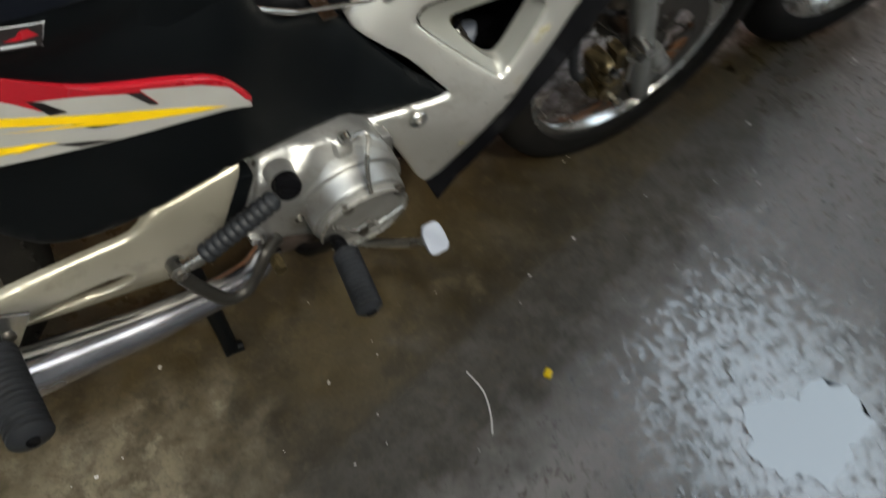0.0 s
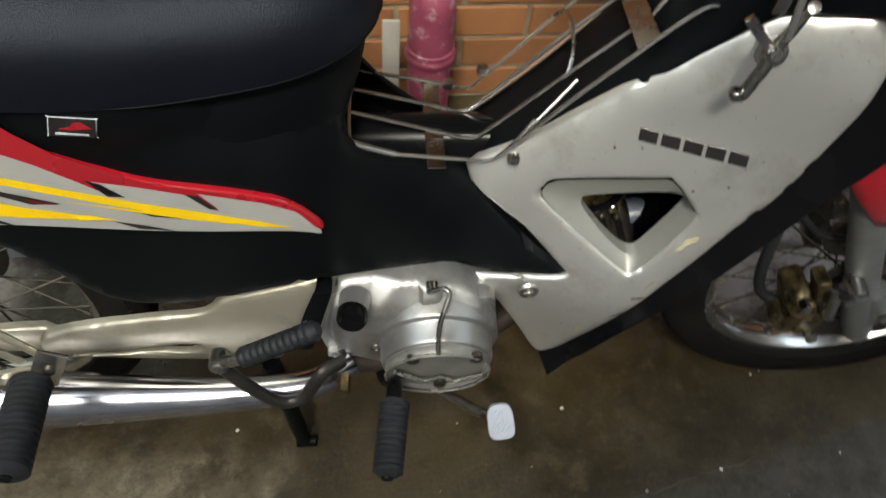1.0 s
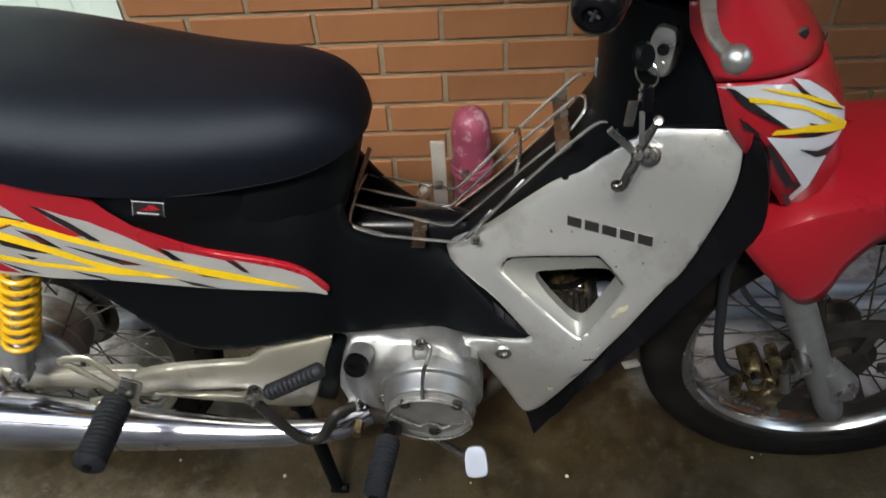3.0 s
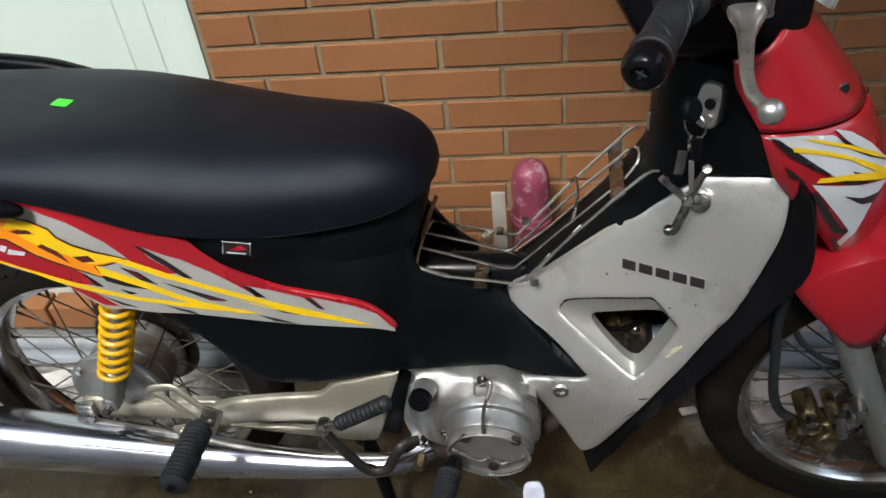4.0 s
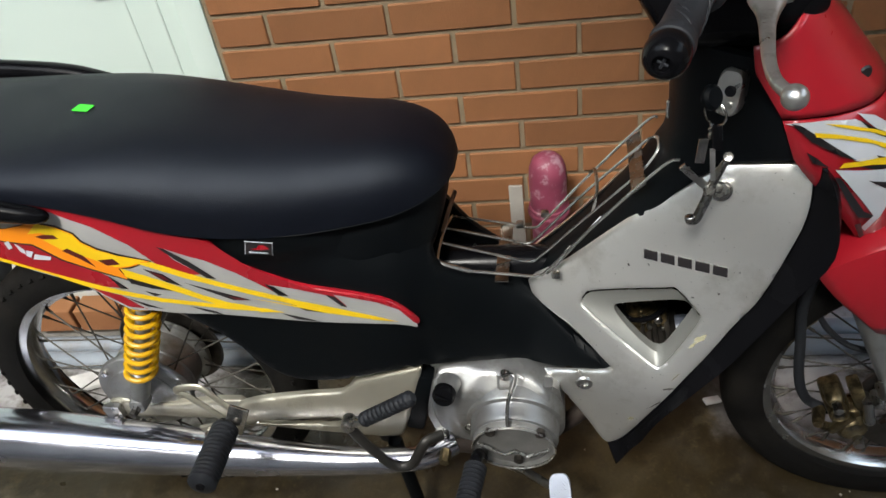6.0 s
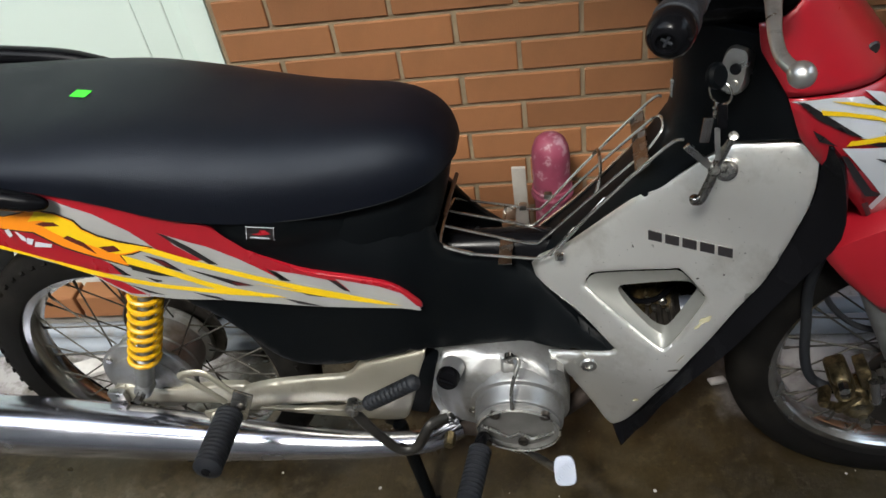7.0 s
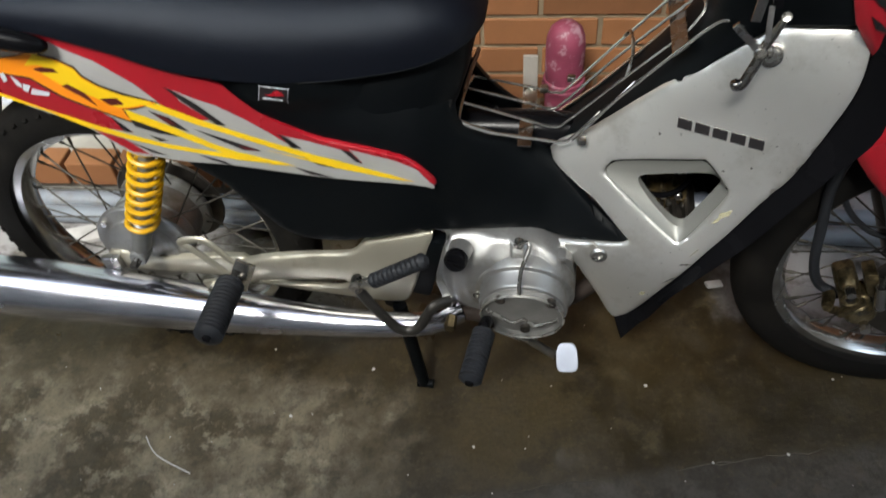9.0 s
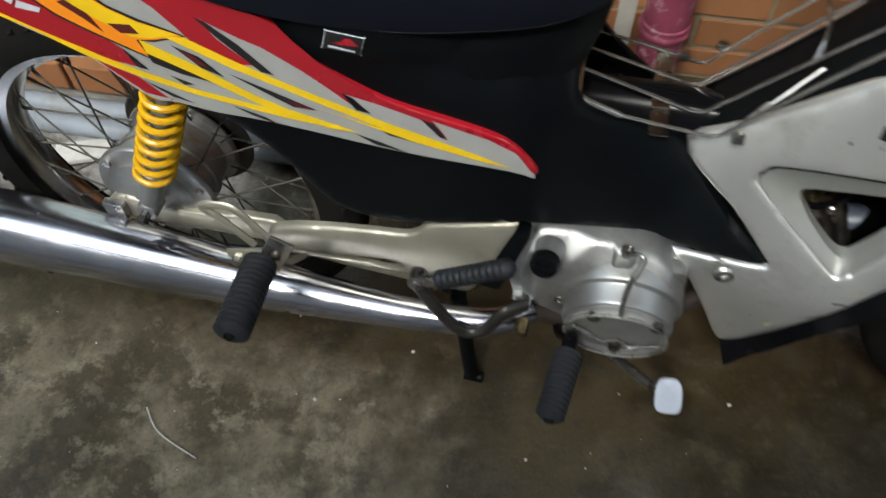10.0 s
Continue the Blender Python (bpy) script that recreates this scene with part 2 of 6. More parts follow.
    # Dry pale cement shows in patches between the machine and the wall.
    strip = math_of("MULTIPLY", cut(math_of("ADD", parts.outputs[1], ragged), 0.05, 0.12), cut(math_of("ADD", math_of("ABSOLUTE", math_of("SUBTRACT", parts.outputs[0], 0.52), 0.0), ragged), 0.46, 0.60))
    col = blend(math_of("MULTIPLY", strip, cut(noise_of(12, 8, 0.65), 0.36, 0.52, 0.12, 0.92)), col, (0.40, 0.385, 0.385))
    edge_line = math_of("SUBTRACT", math_of("MULTIPLY", parts.outputs[0], 0.29), 0.655)
    film = cut(math_of("ADD", math_of("SUBTRACT", edge_line, parts.outputs[1]), math_of("MULTIPLY", ragged, 1.2)), -0.04, 0.09)
    col = blend(math_of("MULTIPLY", math_of("MULTIPLY", front, film), cut(noise_of(16, 9, 0.75), 0.40, 0.56, 0.1, 0.8)), col, (0.150, 0.124, 0.112))
    l.new(col, b.inputs["Base Color"])
    wet = n.new("ShaderNodeMath")
    wet.operation = "ADD"
    l.new(cut(noise_of(1.3, 3), 0.35, 0.6, 0.16, 0.42), wet.inputs[0])
    l.new(cut(noise_of(26, 5), 0.42, 0.6, 0.0, 0.26), wet.inputs[1])
    # Water stands in more and more hollows towards the puddle.
    dx, dy = math_of("SUBTRACT", parts.outputs[0], 1.20), math_of("SUBTRACT", parts.outputs[1], -0.665)
    reach = cut(math_of("SQRT", math_of("ADD", math_of("MULTIPLY", dx, dx), math_of("MULTIPLY", dy, dy)), 0.0), 0.34, 0.08, 0.0, 0.10)
    blot = cut(math_of("SUBTRACT", noise_of(48, 10, 0.82), reach), 0.440, 0.465, 0.03, 0.62)
    damp = math_of("ADD", wet.outputs[0], math_of("MULTIPLY", slab, 0.25))
    gloss = n.new("ShaderNodeMix")
    l.new(math_of("MULTIPLY", front, film), gloss.inputs[0])
    l.new(damp, gloss.inputs[2])
    l.new(blot, gloss.inputs[3])
    l.new(gloss.outputs[0], b.inputs["Roughness"])
    bp = n.new("ShaderNodeBump")
    bp.inputs["Distance"].default_value = 0.004
    l.new(cut(math_of("MULTIPLY", front, film), 0.0, 1.0, 0.5, 0.16), bp.inputs["Strength"])
    l.new(noise_of(38, 8, 0.7), bp.inputs["Height"])
    l.new(bp.outputs[0], b.inputs["Normal"])
    b.inputs["IOR"].default_value = 1.8
    l.new(cut(math_of("MULTIPLY", front, film), 0.0, 1.0, 0.22, 1.0), b.inputs["Specular IOR Level"])
    return m


M_FLOOR = floor_material()


def puddle_material():
    m = shade("standing_water", (0.035, 0.030, 0.022), 0.04, 0, 0.1, 3, 0.05, 9, 0, 0.02)
    m.node_tree.nodes["Principled BSDF"].inputs["IOR"].default_value = 1.9
    m.node_tree.nodes["Principled BSDF"].inputs["Specular IOR Level"].default_value = 1.0
    return m


M_WATER = puddle_material()

# ---- shape helpers ----


def part(name, bm, material, parent, label="", smooth=True, recalc=True):
    """Links a bmesh as one mesh object under a thing, a part, or nothing."""
    if recalc:
        bmesh.ops.recalc_face_normals(bm, faces=bm.faces)
    me = bpy.data.meshes.new(name)
    bm.to_mesh(me)
    bm.free()
    me.materials.append(material)
    if smooth:
        for p in me.polygons:
            p.use_smooth = True
        me.set_sharp_from_angle(angle=radians(38))
    ob = new(name, me)
    if parent:
        ob.parent = parent
    if label:
        tagged(ob, label=label)
    return ob


def spline(pts, per=6, closed=False):
    """Catmull-Rom through the points."""
    pts = [Vector(p) for p in pts]
    n, out = len(pts), []
    for i in range(n if closed else n - 1):
        if closed:
            a, b, c, d = pts[i - 1], pts[i], pts[(i + 1) % n], pts[(i + 2) % n]
        else:
            a, b, c, d = pts[max(i - 1, 0)], pts[i], pts[i + 1], pts[min(i + 2, n - 1)]
        for k in range(per):
            t = k / per
            out.append(0.5 * (2 * b + (c - a) * t + (2 * a - 5 * b + 4 * c - d) * t * t + (3 * b - a - 3 * c + d) * t ** 3))
    if not closed:
        out.append(pts[-1])
    return out


def tube_into(bm, pts, radius, segs=10, caps=True, squash=1.0):
    """Adds a tube along pts; radius is a number or one per point."""
    pts = [Vector(p) for p in pts]
    n = len(pts)
    rs = radius if isinstance(radius, (list, tuple)) else [radius] * n
    tang = [(pts[min(i + 1, n - 1)] - pts[max(i - 1, 0)]).normalized() for i in range(n)]
    ref = Vector((0, 0, 1)) if abs(tang[0].z) < 0.9 else Vector((1, 0, 0))
    side = (ref - tang[0] * ref.dot(tang[0])).normalized()
    rings = []
    for i in range(n):
        side = (side - tang[i] * side.dot(tang[i])).normalized()
        other = tang[i].cross(side)
        rings.append([bm.verts.new(pts[i] + rs[i] * (math.cos(2 * math.pi * k / segs) * side + squash * math.sin(2 * math.pi * k / segs) * other)) for k in range(segs)])
    for a, b in zip(rings, rings[1:]):
        for k in range(segs):
            bm.faces.new((a[k], a[(k + 1) % segs], b[(k + 1) % segs], b[k]))
    if caps:
        bm.faces.new(rings[0])
        bm.faces.new(rings[-1])
    return bm


def tube(pts, radius, segs=10, squash=1.0):
    return tube_into(bmesh.new(), pts, radius, segs, True, squash)


def lathe_into(bm, profile, origin, axis=(0, 1, 0), segs=40, closed=False):
    """Turns a profile of (radius, height along axis) round the axis."""
    axis, origin = Vector(axis).normalized(), Vector(origin)
    u = axis.orthogonal().normalized()
    v = axis.cross(u)
    rings = []
    for r, h in profile:
        if r < 1e-6:
            rings.append([bm.verts.new(origin + axis * h)])
        else:
            rings.append([bm.verts.new(origin + axis * h + r * (math.cos(2 * math.pi * k / segs) * u + math.sin(2 * math.pi * k / segs) * v)) for k in range(segs)])
    pairs = list(zip(rings, rings[1:])) + ([(rings[-1], rings[0])] if closed else [])
    for a, b in pairs:
        for k in range(segs):
            q = [a[k % len(a)], a[(k + 1) % len(a)], b[(k + 1) % len(b)], b[k % len(b)]]
            q = list(dict.fromkeys(q))
            if len(q) > 2:
                bm.faces.new(q)
    return bm


def lathe(profile, origin, axis=(0, 1, 0), segs=40, closed=False):
    return lathe_into(bmesh.new(), profile, origin, axis, segs, closed)


def box_into(bm, center, size, bevel=0.003, turn=None, segs=2):
    tmp = bmesh.new()
    bmesh.ops.create_cube(tmp, size=1)
    bmesh.ops.scale(tmp, vec=size, verts=tmp.verts)
    if bevel:
        bmesh.ops.bevel(tmp, geom=tmp.edges[:], offset=bevel, segments=segs, affect="EDGES", profile=0.6)
    m = Matrix.Translation(center) @ (turn if turn else Matrix())
    vs = [bm.verts.new(m @ v.co) for v in tmp.verts]
    for f in tmp.faces:
        bm.faces.new([vs[v.index] for v in f.verts])
    tmp.free()
    return bm


def box(center, size, bevel=0.003, turn=None, segs=2):
    return box_into(bmesh.new(), center, size, bevel, turn, segs)


def loft(rings, caps=True, closed=True):
    bm = bmesh.new()
    vs = [[bm.verts.new(p) for p in ring] for ring in rings]
    n = len(vs[0])
    for a, b in zip(vs, vs[1:]):
        for k in range(n if closed else n - 1):
            bm.faces.new((a[k], a[(k + 1) % n], b[(k + 1) % n], b[k]))
    if caps:
        bm.faces.new(vs[0])
        bm.faces.new(vs[-1])
    return bm


def inside(p, poly):
    x, z = p
    hit = False
    for (x1, z1), (x2, z2) in zip(poly, poly[1:] + poly[:1]):
        if (z1 > z) != (z2 > z) and x < (x2 - x1) * (z - z1) / (z2 - z1) + x1:
            hit = not hit
    return hit


def near_edge(p, polys):
    best = 9.0
    px, pz = p
    for poly in polys:
        for (x1, z1), (x2, z2) in zip(poly, poly[1:] + poly[:1]):
            dx, dz = x2 - x1, z2 - z1
            t = max(0, min(1, ((px - x1) * dx + (pz - z1) * dz) / (dx * dx + dz * dz + 1e-12)))
            best = min(best, math.hypot(px - x1 - t * dx, pz - z1 - t * dz))
    return best


def resample(poly, step):
    out = []
    for (x1, z1), (x2, z2) in zip(poly, poly[1:] + poly[:1]):
        k = max(1, round(math.hypot(x2 - x1, z2 - z1) / step))
        out += [(x1 + (x2 - x1) * i / k, z1 + (z2 - z1) * i / k) for i in range(k)]
    return out


def sheet(outline, surface, depth=0.004, holes=(), step=0.012, edge=0.0, lift=0.0, mirror=False):
    """A moulded panel: an outline in side view laid on surface(x, z) -> y, with a rounded edge and a thickness inwards."""
    from_edges = [resample(list(p), step) for p in (outline, *holes)]
    pts, edges = [], []
    for ring in from_edges:
        s = len(pts)
        pts += [Vector(p) for p in ring]
        edges += [(s + i, s + (i + 1) % len(ring)) for i in range(len(ring))]
    xs, zs = [p[0] for p in from_edges[0]], [p[1] for p in from_edges[0]]
    x, odd = min(xs) + step * 0.5, 0
    while x < max(xs):
        z = min(zs) + step * (0.5 if odd else 1.0)
        while z < max(zs):
            if inside((x, z), from_edges[0]) and not any(inside((x, z), h) for h in from_edges[1:]) and near_edge((x, z), from_edges) > step * 0.45:
                pts.append(Vector((x, z)))
            z += step
        x, odd = x + step * 0.87, 1 - odd
    if edge:
        for ring in from_edges:
            n = len(ring)
            for i in range(n):
                (ax, az), (bx, bz) = ring[i - 1], ring[(i + 1) % n]
                d = math.hypot(bx - ax, bz - az) + 1e-9
                for s in (1, -1):
                    for k in (0.3, 0.75):
                        q = (ring[i][0] - s * k * edge * (bz - az) / d, ring[i][1] + s * k * edge * (bx - ax) / d)
                        if inside(q, from_edges[0]) and not any(inside(q, h) for h in from_edges[1:]) and near_edge(q, from_edges) > k * edge * 0.8:
                            pts.append(Vector(q))
    from mathutils import geometry
    co, _, faces, *_ = geometry.delaunay_2d_cdt(pts, edges, [], 0, 1e-6)
    bm = bmesh.new()
    sign = -1 if mirror else 1
    front, back = [], []
    for c in co:
        y = surface(c.x, c.y) - lift
        if edge:
            d = near_edge(c, from_edges)
            if d < edge:
                y += edge - math.sqrt(max(0, edge * edge - (edge - d) ** 2))
        front.append(bm.verts.new((c.x, sign * y, c.y)))
        back.append(bm.verts.new((c.x, sign * (surface(c.x, c.y) - lift + depth + edge), c.y)) if depth else None)
    count = {}
    for f in faces:
        mid = sum((co[i] for i in f), Vector((0, 0))) / len(f)
        if not inside(mid, from_edges[0]) or any(inside(mid, h) for h in from_edges[1:]):
            continue
        bm.faces.new([front[i] for i in f])
        if depth:
            bm.faces.new([back[i] for i in reversed(f)])
        for i, j in zip(f, list(f[1:]) + [f[0]]):
            count.setdefault(frozenset((i, j)), []).append((i, j))
    if depth:
        for both in count.values():
            if len(both) == 1:
                i, j = both[0]
                bm.faces.new((front[j], front[i], back[i], back[j]))
    bmesh.ops.delete(bm, geom=[v for v in bm.verts if not v.link_faces], context="VERTS")
    return bm


def smooth_outline(pts, per=4):
    return [(p.x, p.y) for p in spline([Vector((x, z)) for x, z in pts], per, True)]


def step_between(a, b, v):
    t = min(1, max(0, (v - a) / (b - a)))
    return t * t * (3 - 2 * t)


# ---- the setting ----
WALL_TURN = radians(2.5)


def wall_point(s, out, z):
    """A place by its distance along the brick wall, its distance out from the wall's face, and its height."""
    c, w = math.cos(WALL_TURN), math.sin(WALL_TURN)
    return Vector((0.1246 + s * c + out * w, 0.584 + s * w - out * c, z))


WALL_POSE = Matrix.Translation((0.1246, 0.584, 0)) @ Matrix.Rotation(WALL_TURN, 4, "Z")


def structure(name, bm, material, label, category, m=None, smooth=False):
    ob = part(name, bm, material, None, "", smooth)
    if m is not None:
        ob.matrix_world = m
    return tagged(ob, label=label, category=category, kind="structure")


def grid_plane(x0, x1, y0, y1, nx, ny, z):
    bm = bmesh.new()
    vs = [[bm.verts.new((x0 + (x1 - x0) * i / nx, y0 + (y1 - y0) * j / ny, z)) for j in range(ny + 1)] for i in range(nx + 1)]
    for i in range(nx):
        for j in range(ny):
            bm.faces.new((vs[i][j], vs[i + 1][j], vs[i + 1][j + 1], vs[i][j + 1]))
    return bm


structure("floor", grid_plane(-7, 9, -9, 1.6, 8, 8, 0.0), M_FLOOR, "damp brown-stained concrete floor with worn pale patches", "floor")
# Unseen roof pieces, added and cut to block sky and sun where needed.
bm = box((-0.2, 0.175, 2.75), (5.6, 1.25, 0.12), 0)
box_into(bm, (1.68, -1.3, 2.75), (1.84, 1.7, 0.12), 0)
box_into(bm, (0.53, -0.775, 2.75), (0.46, 0.65, 0.12), 0)
box_into(bm, (0.62, -2.54, 2.75), (7.3, 0.78, 0.12), 0)
structure("ceiling", bm, M_PLASTER, "unseen roof pieces added to shape the light over the bay", "ceiling")
# Two unseen walls, added to close off part of the sky's light.
structure("unseen_wall_left", box((-3.1, -1.2, 1.6), (0.15, 5.2, 3.2), 0), M_PLASTER, "unseen plain side wall added to hold back sky light", "wall")
structure("unseen_wall_right", box((4.3, -1.2, 1.35), (0.15, 5.2, 2.7), 0), M_PLASTER, "unseen plain end wall added to narrow the sky opening", "wall")
# Unseen wall: its height cuts low sun, its white face bounces light.
structure("unseen_wall_yard", box((0.62, -3.0, 1.79), (7.5, 0.15, 3.58), 0), M_YARD, "unseen white wall added to shade low parts and bounce light", "wall")

# Brick wall: the mortar bed with real bricks standing proud of it. Along-wall zero is a joint.
BRICK_L, BRICK_C, JOINT, BRICK_D = 0.250, 0.0715, 0.0095, 0.05
DOOR_EDGE = -0.122
bm = bmesh.new()
box_into(bm, ((DOOR_EDGE + 4.6) / 2, 0.09, 1.4), (4.6 - DOOR_EDGE, 0.17, 2.8), 0)
box_into(bm, (-2.7, 0.09, 1.4), (2.4, 0.17, 2.8), 0)
box_into(bm, ((DOOR_EDGE - 1.5) / 2, 0.09, 2.5), (abs(DOOR_EDGE + 1.5), 0.17, 0.6), 0)
brick_wall = structure("wall_brick", bm, M_MORTAR, "orange clay brick wall with raked beige mortar joints", "wall", WALL_POSE)

# Door set in the wall.
door = new("door_1")
door.matrix_world = WALL_POSE
tagged(door, "closed mint-white painted metal door with raised line mouldings", "door", kind="structure")
part("door_leaf", box((-0.81, 0.055, 1.16), (1.34, 0.04, 2.08), 0.004), M_DOOR, door)
bm = box((DOOR_EDGE - 0.03, 0.035, 1.16), (0.056, 0.066, 2.10), 0.004)
part("door_frame", bm, M_DOOR, door, "mint-white door jamb")
for sx in (-0.30, -0.232, -0.165):
    part("moulding", box((sx, 0.0345, 1.16), (0.004, 0.003, 2.06), 0.001), M_DOORLINE, door)
# Fret ornament pressed into the door leaf.
for cx, cz, sx, sz in ((-0.335, 0.70, 0.05, 0.004), (-0.312, 0.72, 0.004, 0.04), (-0.33, 0.74, 0.036, 0.004), (-0.348, 0.755, 0.004, 0.03), (-0.33, 0.77, 0.036, 0.004), (-0.312, 0.80, 0.004, 0.06), (-0.355, 0.70, 0.016, 0.004), (-0.385, 0.745, 0.022, 0.004), (-0.38, 0.715, 0.03, 0.004)):
    part("ornament", box((cx, 0.033, cz), (sx, 0.006, sz), 0.0012), M_DOORLINE, door)

# Door step: a concrete toe with a course of bricks on edge.
step_ob = structure("door_step", box((-0.72, -0.135, 0.026), (1.3, 0.27, 0.05), 0.006), M_CONCRETE, "low grey concrete door step edged with bricks", "step", WALL_POSE)


# ---- motorcycle ----
bike = new("motorcycle")
tagged(bike, "red, silver and black motorcycle with yellow striped decals, parked", "motorcycle")


def side_y(x, z):
    return -0.143 + 0.06 * max(0, x - 0.1) + 0.5 * max(0, z - 0.66) ** 1.5


def under_y(x, z):
    return side_y(x, z) + 0.006 + 0.05 * step_between(0.655, 0.71, z) - 0.008 * step_between(0.60, 0.63, z) * step_between(0.28, 0.325, x) * step_between(0.5, 0.42, x)


def shield_y(x, z):
    """Leg shield: leans in towards the top, rolls over at its upper edge and curls under at its foot."""
    below = 0.686 * (x - 0.675) - 0.728 * (z - 0.488)
    y = -0.082 - 0.35 * (x - 0.829) + 0.13 * (z - 0.571) - 0.035 * step_between(0.60, 0.27, z) + 1.3 * max(0, z - 0.63) ** 2
    return y + 7.0 * max(0, 0.034 - below) ** 2 + 0.036 * step_between(0.40, 0.22, z)


def body_y(x, z):
    """Black centre body: follows the side cover behind and the leg shield in front."""
    t = step_between(0.50, 0.70, x)
    tuck = 0.040 * step_between(0.53, 0.67, z) * step_between(0.37, 0.50, x)
    return (1 - t) * under_y(x, z) + t * (shield_y(max(x, 0.675), z) + 0.006) + tuck


def wheel(axle, tyre_r, tyre_w, rim_r, name, drum):
    """A spoked wheel: tyre, chrome rim, hub and 36 spokes."""
    hub_mesh = bmesh.new()
    if drum:
        lathe_into(hub_mesh, [(0, -0.050), (0.060, -0.050), (0.064, -0.046), (0.080, -0.044), (0.082, -0.041), (0.082, -0.036), (0.079, -0.033), (0.071, -0.031), (0.069, -0.010), (0.072, -0.008), (0.072, 0.002), (0.069, 0.004), (0.067, 0.034), (0.078, 0.040), (0.080, 0.046), (0.078, 0.050), (0.055, 0.058), (0, 0.060)], axle, segs=48)
    else:
        lathe_into(hub_mesh, [(0, -0.05), (0.03, -0.05), (0.032, -0.04), (0.046, -0.036), (0.046, -0.028), (0.026, -0.024), (0.026, 0.028), (0.046, 0.032), (0.046, 0.04), (0, 0.044)], axle, segs=40)
    w = part(name, hub_mesh, M_ALLOY if drum else M_DARKSTEEL, bike, "dull cast alloy hub with wire spokes")
    prof = []
    for k in range(24):
        a = 2 * math.pi * k / 24
        rr = tyre_r - tyre_w * 1.02 + tyre_w * 1.02 * math.copysign(abs(math.cos(a)) ** 0.8, math.cos(a))
        prof.append((max(rr, rim_r - 0.004), tyre_w * math.copysign(abs(math.sin(a)) ** 0.85, math.sin(a))))
    part("tyre", lathe(prof, axle, segs=96, closed=True), M_TYRE, w, "worn black rubber tyre")
    # Tread blocks across the shoulder.
    bm = bmesh.new()
    for k in range(64 if drum else 0):
        a = 2 * math.pi * k / 64
        for s in (-1, 1):
            c, sn = math.cos(a + s * 0.02), math.sin(a + s * 0.02)
            rr = tyre_r - tyre_w * 0.66
            m = Matrix.Rotation(-a, 4, "Y")
            box_into(bm, (axle[0] + rr * c, axle[1] + s * tyre_w * 0.84, axle[2] + rr * sn), (0.017, 0.005, 0.008), 0, m @ Matrix.Rotation(s * 0.7, 4, "Z"))
    if drum:
        tagged(part("tread", bm, M_TYRE, w, smooth=False), kind="stuff")
    else:
        bm.free()
    r = rim_r
    part("rim", lathe([(r, -0.024), (r + 0.003, -0.022), (r, -0.019), (r - 0.012, -0.016), (r - 0.019, -0.006), (r - 0.019, 0.006), (r - 0.012, 0.016), (r, 0.019), (r + 0.003, 0.022), (r, 0.024), (r - 0.016, 0.021), (r - 0.025, 0.008), (r - 0.025, -0.008), (r - 0.016, -0.021)], axle, segs=96, closed=True), M_RIM, w, "steel rim with dull spots")
    hub_r = 0.072 if drum else 0.041
    for k in range(36):
        a = 2 * math.pi * k / 36
        s = -1 if k % 2 else 1
        lean = 0.30 if (k // 2) % 2 else -0.30
        if not drum:
            lean *= 1.5
        y0 = s * (0.036 if drum else 0.033)
        p = (axle[0] + hub_r * math.cos(a + lean), axle[1] + y0, axle[2] + hub_r * math.sin(a + lean))
        q = (axle[0] + (r - 0.022) * math.cos(a), axle[1] + s * 0.004, axle[2] + (r - 0.022) * math.sin(a))
        n = Vector(q).lerp(Vector(p), 0.10)
        sp = part("spoke", tube((p, n), 0.0015, 5), M_SPOKE, w)
        part("nipple", tube((n, q), 0.0026, 6), M_SPOKE, sp)
    return w


REAR, FRONT = (0.026, -0.040, 0.283), (1.238, -0.012, 0.281)
rear_wheel = wheel(REAR, 0.283, 0.037, 0.229, "rear_wheel", True)
front_wheel = wheel(FRONT, 0.281, 0.036, 0.227, "front_wheel", False)
# Brake plate and its bolts on the rear drum.
part("brake_plate", lathe([(0, -0.058), (0.026, -0.058), (0.030, -0.055), (0.056, -0.054), (0.060, -0.051), (0.060, -0.046)], REAR, segs=48), M_ALLOY, rear_wheel, "smooth alloy brake plate")
for k in range(6):
    a = radians(60 * k + 18)
    part("bolt", lathe([(0, -0.050), (0.0055, -0.050), (0.006, -0.042)], (REAR[0] + 0.072 * math.cos(a), REAR[1], REAR[2] + 0.071 * math.sin(a)), segs=6), M_STEEL, rear_wheel)
part("sprocket", lathe([(0.05, 0.061), (0.092, 0.062), (0.095, 0.065), (0.092, 0.068), (0.05, 0.069)], REAR, segs=36), M_DARKSTEEL, rear_wheel)

# Front brake disc with its carrier.
disc = part("brake_disc", lathe([(0.078, -0.060), (0.110, -0.060), (0.110, -0.056), (0.078, -0.056)], FRONT, segs=64, closed=True), M_DARKSTEEL, front_wheel, "dark worn brake disc")
for k in range(5):
    a = radians(72 * k + 10)
    part("disc_arm", box((FRONT[0] + 0.062 * math.cos(a), FRONT[1] - 0.056, FRONT[2] + 0.062 * math.sin(a)), (0.045, 0.006, 0.016), 0.001, Matrix.Rotation(-a, 4, "Y")), M_DARKSTEEL, disc)


